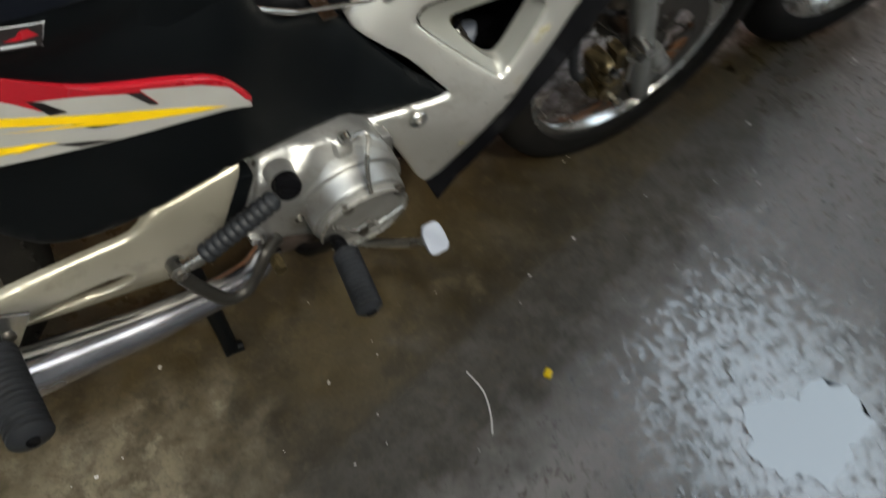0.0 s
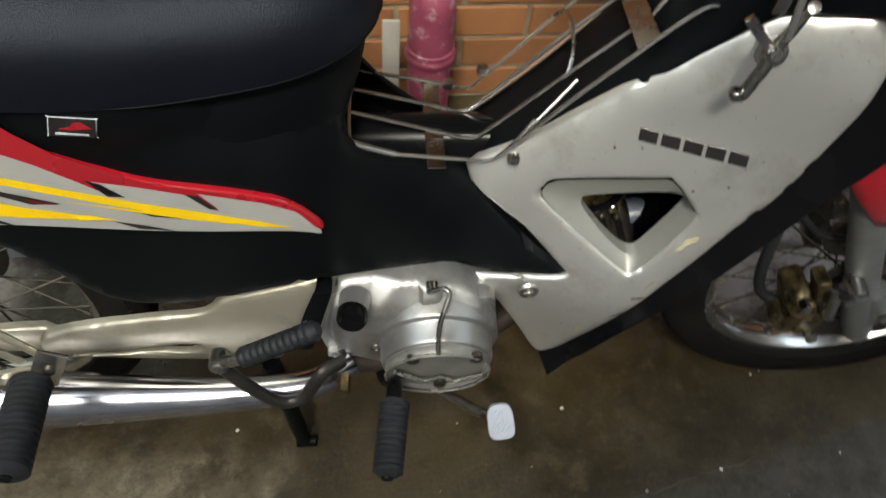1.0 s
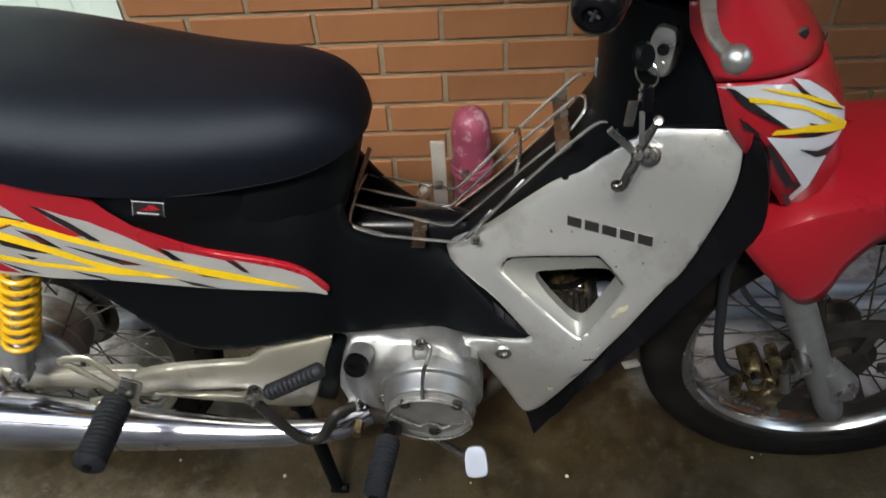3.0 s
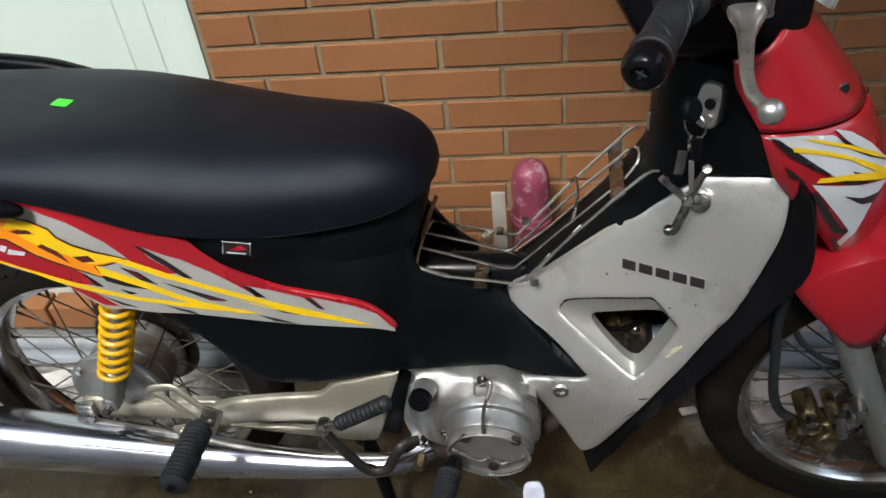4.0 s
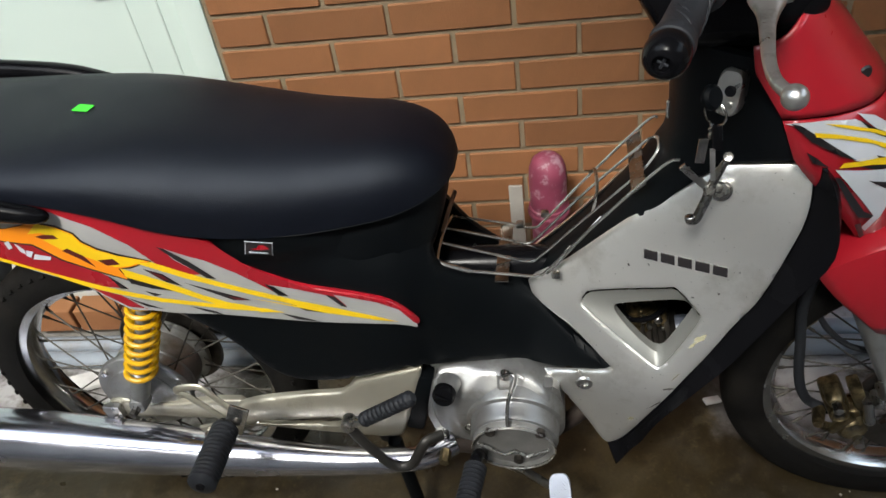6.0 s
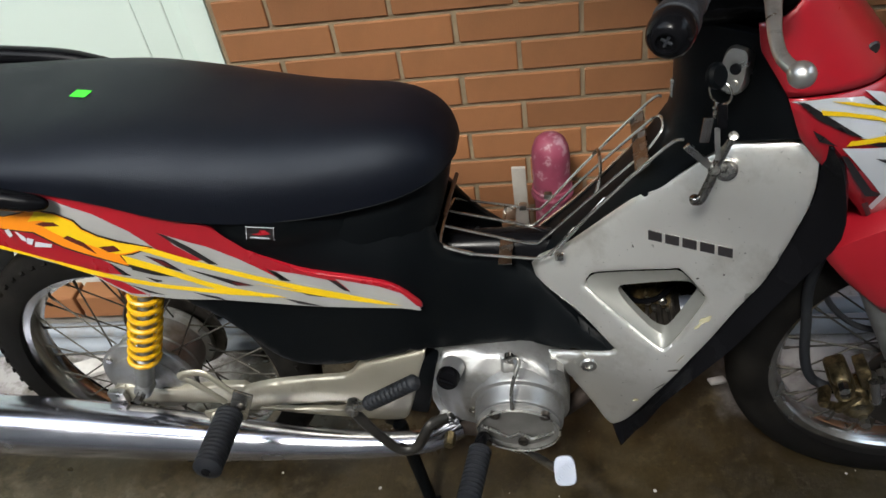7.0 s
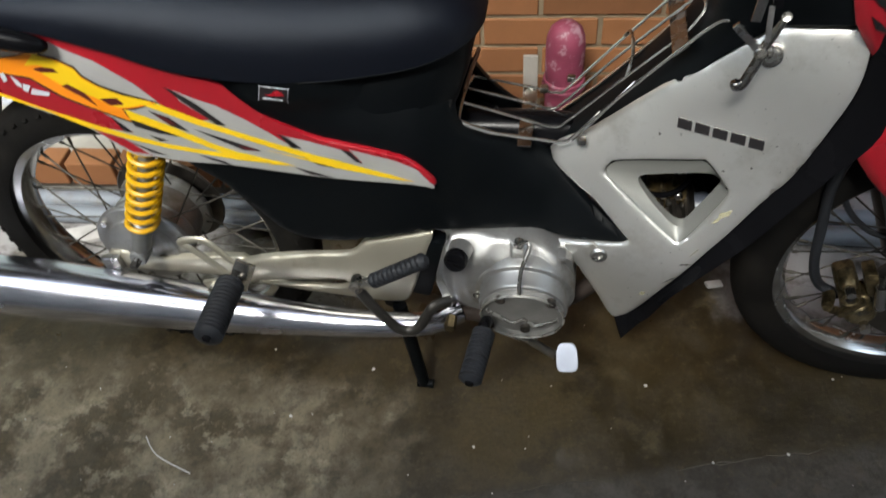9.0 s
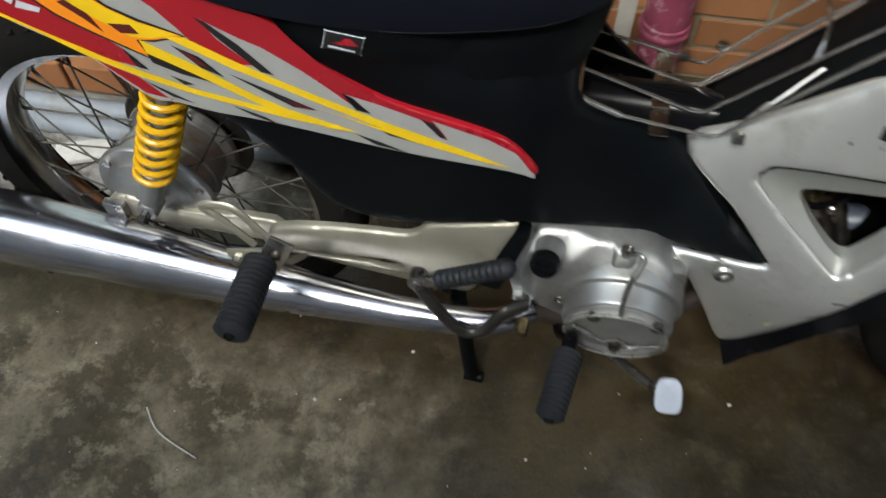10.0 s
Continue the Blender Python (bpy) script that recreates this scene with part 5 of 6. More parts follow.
for s in (-1, 1):
    rp = foot_peg((0.229, s * 0.196, 0.342), (0.236, s * 0.298, 0.356), 0.0205, 14, "rear_footrest", "ribbed black rubber passenger footrest")
    part("footrest_plate", box((0.244, s * 0.185, 0.349), (0.030, 0.005, 0.066), 0.002, Matrix.Rotation(radians(26), 4, "Y")), M_BRIGHT, rp, "folded bright steel plate")
    loop = [(0.207, s * 0.166, 0.330), (0.172, s * 0.165, 0.374), (0.156, s * 0.165, 0.386), (0.159, s * 0.165, 0.393), (0.172, s * 0.165, 0.397), (0.196, s * 0.165, 0.396), (0.222, s * 0.170, 0.371), (0.245, s * 0.176, 0.350)]
    part("footrest_hanger", tube(spline(loop, 4), 0.0062, 10, 0.55), M_ARM, rp, "bent hanger loop")
    part("plate_bolt", lathe([(0, 0.003), (0.004, 0.003), (0.0065, 0.001), (0.0065, -0.002)], (0.246, s * 0.189, 0.349), (0, s, 0), 14), M_DARKSTEEL, rp)
    part("muffler_stay", box((0.192, s * 0.166, 0.300), (0.052, 0.006, 0.026), 0.002, Matrix.Rotation(radians(-16), 4, "Y")), M_ARM, rp, "stay plate to the muffler")
    part("stay_nut", lathe([(0, 0.008), (0.006, 0.008), (0.007, 0.0)], (0.178, s * 0.169, 0.295), (0, s, 0), 6), M_STEEL, rp)
    fp = foot_peg((0.598, s * 0.208, 0.291), (0.588, s * 0.288, 0.288), 0.0165, 12, "rider_footrest", "ribbed black rubber rider footrest")
    part("footrest_bar", tube(spline([(0.596, s * 0.212, 0.291), (0.598, s * 0.185, 0.285), (0.597, s * 0.15, 0.225), (0.585, s * 0.11, 0.185), (0.58, 0, 0.178)], 5), 0.009, 12), M_GLOSSBLACK, fp)

# Kick starter.
kick = part("kick_starter", tube(spline([(0.410, -0.176, 0.334), (0.427, -0.177, 0.295), (0.451, -0.177, 0.252), (0.466, -0.176, 0.234), (0.480, -0.174, 0.231), (0.494, -0.172, 0.240), (0.513, -0.166, 0.275), (0.522, -0.160, 0.282), (0.540, -0.148, 0.278)], 6), 0.0088, 12, 0.75), M_OILY, bike, "dark oily steel kick starter lever")
part("kick_joint", lathe([(0, 0.012), (0.006, 0.012), (0.007, 0.009), (0.0105, 0.008), (0.0115, -0.010), (0, -0.010)], (0.413, -0.177, 0.338), (0, -1, 0.2), 20), M_STEEL, kick, "round steel pivot")
part("kick_pedal", ribbed((0.440, -0.183, 0.356), (0.519, -0.186, 0.412), 0.0115, 11, 0.004), M_RUBBER, kick, "ribbed rubber kick pedal")
part("kick_neck", tube(((0.416, -0.180, 0.341), (0.444, -0.183, 0.358)), 0.0075, 12), M_STEEL, kick)
# Brake pedal.
turn = Matrix.Rotation(radians(8), 4, "Z") @ Matrix.Rotation(radians(38), 4, "X") @ Matrix.Rotation(radians(-10), 4, "Y")
pad_mid = Vector((0.716, -0.227, 0.273))
rim = []
for k in range(32):
    a = 2 * math.pi * k / 32
    c, q = math.cos(a), math.sin(a)
    rim.append((0.0150 * math.copysign(abs(c) ** 0.55, c) * (1 - 0.10 * q), 0.0205 * math.copysign(abs(q) ** 0.6, q)))
pad = part("brake_pedal", loft([[pad_mid + turn @ Vector((x * k, y * k, h)) for x, y in rim] for k, h in ((0.96, -0.004), (1.0, -0.002), (1.0, 0.002), (0.95, 0.0035))]), M_PEDAL, bike, "bright cross-hatched brake pedal plate")
bm = bmesh.new()
for k in range(9):
    for e in (1, -1):
        span = 0.017 - 0.0011 * abs(k - 4) * 2
        o = turn @ Vector(((k - 4) * 0.0024, (k - 4) * 0.0030 * e, 0.0036))
        box_into(bm, pad_mid + o, (0.0011, span, 0.0022), 0, turn @ Matrix.Rotation(radians(38 * e), 4, "Z"))
tagged(part("pedal_ribs", bm, M_PEDAL, pad, smooth=False), kind="stuff")
part("pedal_arm", tube(spline([(0.715, -0.222, 0.262), (0.695, -0.190, 0.225), (0.66, -0.150, 0.195), (0.61, -0.125, 0.185)], 5), 0.0065, 10), M_STEEL, pad)
part("pivot_bolt", lathe([(0, 0.012), (0.008, 0.012), (0.009, 0.008), (0.009, -0.01)], (0.538, -0.150, 0.226), (0, -1, 0), 6), M_GOLD, bike, "brassy hexagon bolt")
# Centre stand.
stand = part("centre_stand", tube(((0.432, -0.10, 0.20), (0.432, 0.10, 0.20)), 0.012, 12), M_GLOSSBLACK, bike, "black steel centre stand on the floor")
for s in (-1, 1):
    part("stand_leg", tube(((0.446, s * 0.105, 0.20), (0.470, s * 0.126, 0.035), (0.473, s * 0.128, 0.010)), [0.012, 0.0105, 0.0105], 12), M_BLACK, stand)
    part("stand_foot", tube(((0.462, s * 0.128, 0.008), (0.490, s * 0.129, 0.009)), 0.0085, 10), M_BLACK, stand)

# ---- luggage rack in the step ----
rack = part("step_rack", tube(spline([(0.562, 0.062, 0.536), (0.557, 0.03, 0.542), (0.555, 0.0, 0.548), (0.555, -0.052, 0.551), (0.561, -0.064, 0.548), (0.600, -0.064, 0.533)], 5), 0.0034, 10), M_BRIGHT, bike, "chromed wire luggage rack")
for y, pts in ((-0.064, ((0.600, 0.533), (0.660, 0.526), (0.692, 0.524), (0.710, 0.541), (0.768, 0.612), (0.842, 0.694), (0.862, 0.704))), (-0.022, ((0.556, 0.549), (0.640, 0.523), (0.678, 0.513), (0.698, 0.527), (0.755, 0.588), (0.826, 0.661))), (0.018, ((0.557, 0.543), (0.640, 0.521), (0.672, 0.513), (0.693, 0.529), (0.754, 0.600), (0.834, 0.682))), (0.060, ((0.562, 0.532), (0.645, 0.516), (0.680, 0.508), (0.698, 0.523), (0.756, 0.594), (0.832, 0.680), (0.848, 0.688)))):
    part("rack_rod", tube(spline([(x, y, z) for x, z in pts], 5), 0.0020, 8), M_BRIGHT, rack)
part("rack_loop", tube(spline([(0.834, 0.018, 0.682), (0.843, 0.008, 0.690), (0.843, -0.012, 0.684), (0.826, -0.022, 0.661)], 6), 0.0022, 8), M_BRIGHT, rack)
part("rack_bar", tube(((0.556, 0.0, 0.552), (0.560, 0.03, 0.560), (0.569, 0.062, 0.576)), 0.0055, 10, 0.5), M_COPPER, rack, "brown coated end bar")
part("rack_strap", box((0.641, -0.002, 0.514), (0.019, 0.126, 0.0025), 0.0008), M_DARKCHROME, rack, "flat steel cross strap")
part("rack_strap", box((0.818, 0.0, 0.660), (0.022, 0.118, 0.0025), 0.0008, Matrix.Rotation(radians(-44), 4, "Y")), M_DARKCHROME, rack, "flat steel cross strap")
part("rack_stay", tube(spline([(0.762, 0.062, 0.601), (0.768, 0.04, 0.622), (0.770, 0.0, 0.616), (0.764, -0.022, 0.597)], 5), 0.0022, 8), M_STEEL, rack)
part("rack_wire", tube(spline([(0.775, -0.022, 0.590), (0.74, -0.04, 0.556), (0.705, -0.055, 0.522), (0.712, -0.06, 0.538), (0.735, -0.045, 0.560)], 5), 0.0018, 8), M_STEEL, rack)
for x, y, z in ((0.697, 0.062, 0.532), (0.715, -0.068, 0.530), (0.66, 0.055, 0.518)):
    part("clamp", box((x, y, z), (0.012, 0.010, 0.010), 0.003), M_STEEL, rack)

# ---- bag hook, ignition and key ----
hook = part("bag_hook", tube(spline([(0.889, -0.122, 0.709), (0.885, -0.126, 0.694), (0.880, -0.128, 0.680), (0.875, -0.130, 0.668), (0.870, -0.131, 0.667), (0.868, -0.131, 0.674)], 5), [0.0055] * 16 + [0.0052, 0.005, 0.0048, 0.005, 0.0058, 0.0062, 0.0062, 0.0060, 0.0055, 0.004], 12), M_DARKCHROME, bike, "chromed bag hook on a round boss")
part("hook_boss", lathe([(0, 0.012), (0.005, 0.012), (0.0055, 0.009), (0.0105, 0.008), (0.0115, 0.004), (0.0135, 0.003), (0.0135, -0.004)], (0.905, -0.094, 0.682), (-0.25, -1, 0.25), 24), M_STEEL, hook)
part("hook_stem", tube(((0.903, -0.098, 0.686), (0.888, -0.121, 0.706)), 0.006, 12), M_STEEL, hook)
part("hook_eye", lathe([(0, 0.006), (0.0045, 0.006), (0.0055, 0.004), (0.0068, 0.003), (0.0068, -0.006), (0, -0.006)], (0.887, -0.126, 0.705), (-0.1, -1, 0.5), 20), M_DARKCHROME, hook)
part("hook_arm", box((0.8715, -0.124, 0.7205), (0.045, 0.005, 0.0085), 0.0015, Matrix.Rotation(radians(46), 4, "Y")), M_STEEL, hook, "flat steel cross arm")
part("hook_post", tube(((0.887, -0.123, 0.704), (0.896, -0.122, 0.727), (0.902, -0.121, 0.741)), [0.0052, 0.0045, 0.0035], 12), M_DARKCHROME, hook)
part("hook_tip", lathe([(0, 0.003), (0.005, 0.002), (0.0055, 0), (0.004, -0.003), (0, -0.004)], (0.903, -0.121, 0.744), (-0.2, -0.6, 0.8), 12), M_STEEL, hook)
ign_axis = Vector((-0.50, -0.80, 0.30)).normalized()
ign = Vector((0.899, -0.108, 0.814))
plate = [(0.0120 * math.copysign(abs(math.cos(a)) ** 0.6, math.cos(a)), 0.0215 * math.copysign(abs(math.sin(a)) ** 0.6, math.sin(a))) for a in [2 * math.pi * k / 28 for k in range(28)]]
u_ax = ign_axis.cross(Vector((0, 0, 1))).normalized()
v_ax = u_ax.cross(ign_axis)
ignition = part("ignition_lock", loft([[ign + u_ax * a * k + v_ax * b * k + ign_axis * h for a, b in plate] for k, h in ((1.12, -0.012), (1.12, 0.002), (1.0, 0.005))]), M_STEEL, bike, "oval steel ignition plate")
part("lock_barrel", lathe([(0, 0.005), (0.0045, 0.005), (0.0055, 0.004), (0.006, 0)], ign + v_ax * 0.002 + u_ax * -0.002 + ign_axis * 0.003, ign_axis, 20), M_GLOSSBLACK, ignition)
part("lock_shutter", lathe([(0, 0.004), (0.003, 0.004), (0.004, 0)], ign - v_ax * 0.012 + u_ax * -0.004 + ign_axis * 0.004, ign_axis, 10), M_STEEL, ignition)
key = part("key", lathe([(0, 0.005), (0.010, 0.005), (0.013, 0.002), (0.013, -0.002), (0.010, -0.005), (0, -0.005)], ign + ign_axis * 0.028 - Vector((0.007, 0, 0.001)), (0.62, -0.65, 0.4), 22), M_BLACK, None, "")
tagged(key, "black-headed key in the ignition with a hanging ring", "key")
ring_at = ign + ign_axis * 0.022 + Vector((-0.004, 0, -0.0205))
pts = [ring_at + Vector((0.0132 * math.cos(a) * 0.7, -0.0132 * math.cos(a) * 0.7, 0.0132 * math.sin(a))) for a in [2 * math.pi * k / 24 for k in range(25)]]
part("key_ring", tube(pts, 0.0012, 6), M_STEEL, key)
part("chain", tube([ring_at + Vector((-0.003 + 0.001 * math.sin(k * 2.5), 0.001 * math.cos(k * 2.5), -0.012 - 0.003 * k)) for k in range(7)], 0.0018, 6), M_STEEL, key)
part("key_blade", box(ring_at + Vector((0.002, -0.006, -0.058)), (0.0055, 0.003, 0.040), 0.001, Matrix.Rotation(radians(-6), 4, "Y")), M_LEVER, key, "hanging spare key blade")
part("key_head", box(ring_at + Vector((0.004, -0.004, -0.026)), (0.010, 0.006, 0.030), 0.002, Matrix.Rotation(radians(-6), 4, "Y")), M_GLOSSBLACK, key)
part("key_tag", box(ring_at + Vector((-0.010, -0.003, -0.042)), (0.010, 0.003, 0.030), 0.001, Matrix.Rotation(radians(4), 4, "Y")), M_STEEL, key, "small metal tag")

# ---- handlebar ----
bar = part("handlebar", tube(spline([(0.809, -0.318, 0.9612), (0.826, -0.262, 0.9632), (0.845, -0.205, 0.965), (0.866, -0.14, 0.967), (0.89, -0.07, 0.96), (0.90, 0, 0.955), (0.89, 0.07, 0.96), (0.866, 0.14, 0.967), (0.845, 0.205, 0.965), (0.809, 0.318, 0.9612)], 5), 0.011, 14), M_GLOSSBLACK, bike, "black handlebar")


def lever_blade(rows, n=16):
    """A forged lever: rounded sections across the bar, each with a centre, a width and a thickness."""
    pts = spline([r[0] for r in rows], 4)
    dims = spline([(r[1], r[2], 0) for r in rows], 4)
    return loft([[(p.x + d.x * math.copysign(abs(math.cos(a)) ** 0.7, math.cos(a)), p.y, p.z + d.y * math.copysign(abs(math.sin(a)) ** 0.7, math.sin(a))) for a in [2 * math.pi * k / n for k in range(n)]] for p, d in zip(pts, dims)])


for s in (-1, 1):
    root, tip = Vector((0.846, s * 0.203, 0.965)), Vector((0.8125, s * 0.306, 0.9615))
    ax = (tip - root).normalized()
    grip = part("handlebar_grip", lathe([(0.0110, -0.004), (0.0225, -0.003), (0.0235, 0.001), (0.0225, 0.005), (0.0165, 0.008), (0.0152, 0.014), (0.0150, 0.050), (0.0152, 0.088), (0.0168, 0.093), (0.0176, 0.098), (0.0172, 0.104), (0.0120, 0.107)], root, ax, 32), M_RUBBER, bar, "black rubber grip with swept ridges")
    across = ax.cross(Vector((0, 0, 1))).normalized()
    over = across.cross(ax)
    for k in range(5):
        for e in (0.0, 2.1, 4.2):
            arc = []
            for q in range(7):
                a = e + 0.35 * k + q * 0.16
                arc.append(root + ax * (0.020 + 0.014 * k + 0.0022 * q) + 0.0152 * (math.cos(a) * across + math.sin(a) * over))
            part("grip_ridge", tube(arc, [0.0003, 0.0008, 0.0011, 0.0012, 0.0011, 0.0008, 0.0003], 6), M_RUBBER, grip)
    weight = part("bar_end", lathe([(0.0120, -0.004), (0.0158, -0.002), (0.0172, 0.004), (0.0174, 0.010), (0.0160, 0.017), (0.0125, 0.022), (0.0085, 0.0245), (0.0072, 0.0245), (0.0066, 0.021), (0, 0.021)], tip - ax * 0.002, ax, 32), M_GLOSSBLACK, bar, "round black bar end weight")
    hub_at = tip + ax * 0.0195
    for turn_a in (0.4, 0.4 + math.pi / 2):
        d = math.cos(turn_a) * across + math.sin(turn_a) * over
        part("screw_cross", tube((hub_at - d * 0.0042, hub_at + d * 0.0042), 0.0012, 6), M_RUBBER, weight)
    part("switch_housing", tube(spline([(0.850, s * 0.196, 0.966), (0.858, s * 0.165, 0.969), (0.872, s * 0.125, 0.968), (0.888, s * 0.09, 0.962)], 4), [0.024, 0.027, 0.029, 0.030, 0.030, 0.030, 0.030, 0.031, 0.032, 0.033, 0.033, 0.033, 0.032], 18), M_GLOSSBLACK, bar, "black switch housing")
    part("housing_seam", lathe([(0.0300, -0.002), (0.0312, 0.0), (0.0300, 0.002)], (0.862, s * 0.152, 0.969), ax, 28), M_RUBBER, bar)
    if s < 0:
        blade = [((0.900, -0.192, 0.949), 0.0155, 0.006), ((0.900, -0.202, 0.948), 0.0150, 0.006), ((0.8985, -0.214, 0.945), 0.0100, 0.006), ((0.8955, -0.230, 0.941), 0.0068, 0.0056), ((0.8925, -0.252, 0.936), 0.0058, 0.0050), ((0.8900, -0.275, 0.932), 0.0050, 0.0046), ((0.8905, -0.298, 0.929), 0.0048, 0.0044), ((0.8960, -0.316, 0.928), 0.0052, 0.0048)]
        lv = part("brake_lever", lever_blade(blade), M_LEVER, bar, "bare alloy brake lever with a ball end")
        part("lever_bolt", lathe([(0, 0.014), (0.007, 0.014), (0.009, 0.008), (0.009, -0.01)], (0.915, s * 0.186, 0.952), (0, 0, 1), 12), M_STEEL, lv)
        part("lever_perch", box((0.905, s * 0.168, 0.956), (0.046, 0.046, 0.024), 0.006), M_BLACK, lv, "black lever perch")
        part("lever_ball", lathe([(0.0098 * math.sin(radians(12 * k)), 0.0098 * math.cos(radians(12 * k))) for k in range(16)], (0.899, s * 0.322, 0.928), (0, 0, 1), 24), M_LEVER, lv)
rings = []
for x, w, low, top in ((0.798, 0.030, 0.908, 0.926), (0.803, 0.050, 0.898, 0.936), (0.82, 0.066, 0.868, 0.955), (0.84, 0.076, 0.838, 0.970), (0.87, 0.088, 0.832, 0.984), (0.91, 0.098, 0.836, 0.982), (0.95, 0.102, 0.842, 0.965), (0.985, 0.086, 0.87, 0.935)):
    rings.append([(x, w * math.copysign(abs(math.sin(a)) ** 0.6, math.sin(a)), (low + top) / 2 + (top - low) / 2 * math.copysign(abs(math.cos(a)) ** 0.6, math.cos(a))) for a in [2 * math.pi * k / 28 for k in range(28)]])
part("bar_cover", loft([[Vector(p) for p in ring] for ring in zip(*[spline(col, 3) for col in zip(*rings)])]), M_GLOSSBLACK, bar, "black instrument housing")
tiny = part("tiny_hook", tube(spline([(0.874, 0.004, 0.757), (0.864, 0.0, 0.759), (0.861, 0.0, 0.750), (0.868, 0.0, 0.741), (0.871, 0.0, 0.731), (0.868, 0.0, 0.720), (0.860, -0.002, 0.719), (0.853, -0.004, 0.728), (0.853, -0.004, 0.744)], 5), 0.0028, 10), M_BRIGHT, bike, "small bright double wire hook")
part("hook_tip", lathe([(0, 0.004), (0.003, 0.003), (0.004, 0.0), (0.003, -0.003), (0, -0.004)], (0.853, -0.004, 0.746), (0, 0, 1), 12), M_BRIGHT, tiny)

# ---- decals on the front cover ----
cowl_decal("pale_decal", [(-90.0, 0.785), (-76.0, 0.785), (-61.0, 0.779), (-54.0, 0.764), (-26.0, 0.719), (-31.0, 0.704), (-45.0, 0.716), (-64.0, 0.725), (-69.0, 0.731), (-78.0, 0.758), (-85.0, 0.779)], M_WHITEDECAL, 0.0016)
cowl_decal("pale_decal", [(-79.0, 0.722), (-57.0, 0.71), (-35.0, 0.701), (-48.0, 0.689), (-59.0, 0.662), (-81.0, 0.611), (-83.0, 0.62), (-73.0, 0.644), (-77.0, 0.692)], M_WHITEDECAL, 0.0016)
cowl_decal("pale_decal", [(-59.0, 0.785), (-50.0, 0.776), (-39.0, 0.752), (-32.0, 0.728), (-40.0, 0.74), (-51.0, 0.758), (-55.0, 0.77)], M_WHITEDECAL, 0.002)
cowl_decal("black_slash", [(-88.0, 0.785), (-85.0, 0.782), (-77.0, 0.758), (-68.0, 0.731), (-74.0, 0.74), (-83.0, 0.761)], M_BLACKDECAL, 0.0024)
cowl_decal("black_slash", [(-86.0, 0.749), (-83.0, 0.74), (-80.0, 0.725), (-85.0, 0.734)], M_BLACKDECAL, 0.0024)
cowl_decal("black_slash", [(-81.0, 0.713), (-79.0, 0.71), (-78.0, 0.677), (-77.0, 0.653), (-73.0, 0.644), (-75.0, 0.641), (-82.0, 0.644), (-82.0, 0.68)], M_BLACKDECAL, 0.0024)
cowl_decal("black_slash", [(-86.0, 0.629), (-82.0, 0.632), (-83.0, 0.602), (-87.0, 0.596)], M_BLACKDECAL, 0.0024)
cowl_decal("black_slash", [(-68.0, 0.701), (-58.0, 0.692), (-42.0, 0.692), (-52.0, 0.68), (-60.0, 0.683)], M_BLACKDECAL, 0.0024)
cowl_decal("black_slash", [(-68.0, 0.722), (-61.0, 0.713), (-41.0, 0.707), (-54.0, 0.716)], M_BLACKDECAL, 0.0024)
cowl_decal("black_slash", [(-60.0, 0.779), (-54.0, 0.764), (-40.0, 0.74), (-29.0, 0.719), (-45.0, 0.74), (-55.0, 0.758)], M_BLACKDECAL, 0.0024)
cowl_decal("black_slash", [(-58.0, 0.731), (-49.0, 0.719), (-57.0, 0.725)], M_BLACKDECAL, 0.0024)
cowl_decal("yellow_stripe", [(-76.0, 0.782), (-67.0, 0.776), (-53.0, 0.761), (-37.0, 0.737), (-30.0, 0.722), (-41.0, 0.737), (-57.0, 0.761), (-71.0, 0.776)], M_YELLOW, 0.003)
cowl_decal("yellow_stripe", [(-81.0, 0.773), (-72.0, 0.767), (-60.0, 0.755), (-46.0, 0.734), (-30.0, 0.704), (-35.0, 0.701), (-63.0, 0.722), (-77.0, 0.725), (-74.0, 0.731), (-58.0, 0.728), (-44.0, 0.719), (-57.0, 0.746), (-71.0, 0.761), (-81.0, 0.767)], M_YELLOW, 0.0032)

# ---- things standing about ----
sticker = part("sticker", box((0.097, -0.004, 0.7762), (0.026, 0.017, 0.0008), 0.0003, Matrix.Rotation(radians(-12), 4, "Z"), 1), M_GREEN, None)
tagged(sticker, "small bright green paper sticker on the seat", "sticker")


def capped_pipe():
    base = Vector((0.681, 0.50, 0.0))
    prof = [(0.0, 0.349), (0.010, 0.348), (0.022, 0.343), (0.032, 0.333), (0.038, 0.316), (0.0395, 0.296), (0.0395, 0.222), (0.043, 0.220), (0.043, 0.196), (0.0385, 0.194), (0.0385, 0.0)]
    ob = part("standpipe", lathe(prof, base, (0, 0, 1), 36), M_PINK, None)
    tagged(ob, "faded pink plastic standpipe with a domed cap by the wall", "pipe")
    part("pipe_collar", lathe([(0.0430, 0.198), (0.0452, 0.201), (0.0452, 0.208), (0.0430, 0.211)], base, (0, 0, 1), 36, True), M_PINK, ob)


capped_pipe()
tagged(part("steel_strip", box((0.612, 0.50, 0.135), (0.030, 0.008, 0.27), 0.002), M_CONCRETE, None), "dull grey steel strip standing beside the pink pipe", "strip")

for s0, s1, out, r in ((-1.3, 3.2, 0.305, 0.021), (-1.2, 3.1, 0.350, 0.020)):
    a, b = wall_point(s0, out, r), wall_point(s1, out, r)
    tagged(part("floor_pipe", tube([a.lerp(b, k / 8) + Vector((0, 0.002 * math.sin(k * 1.7), 0)) for k in range(9)], r, 20), M_PIPE, None), "long grey plastic pipe lying on the floor along the wall", "pipe", "pipes on the floor")


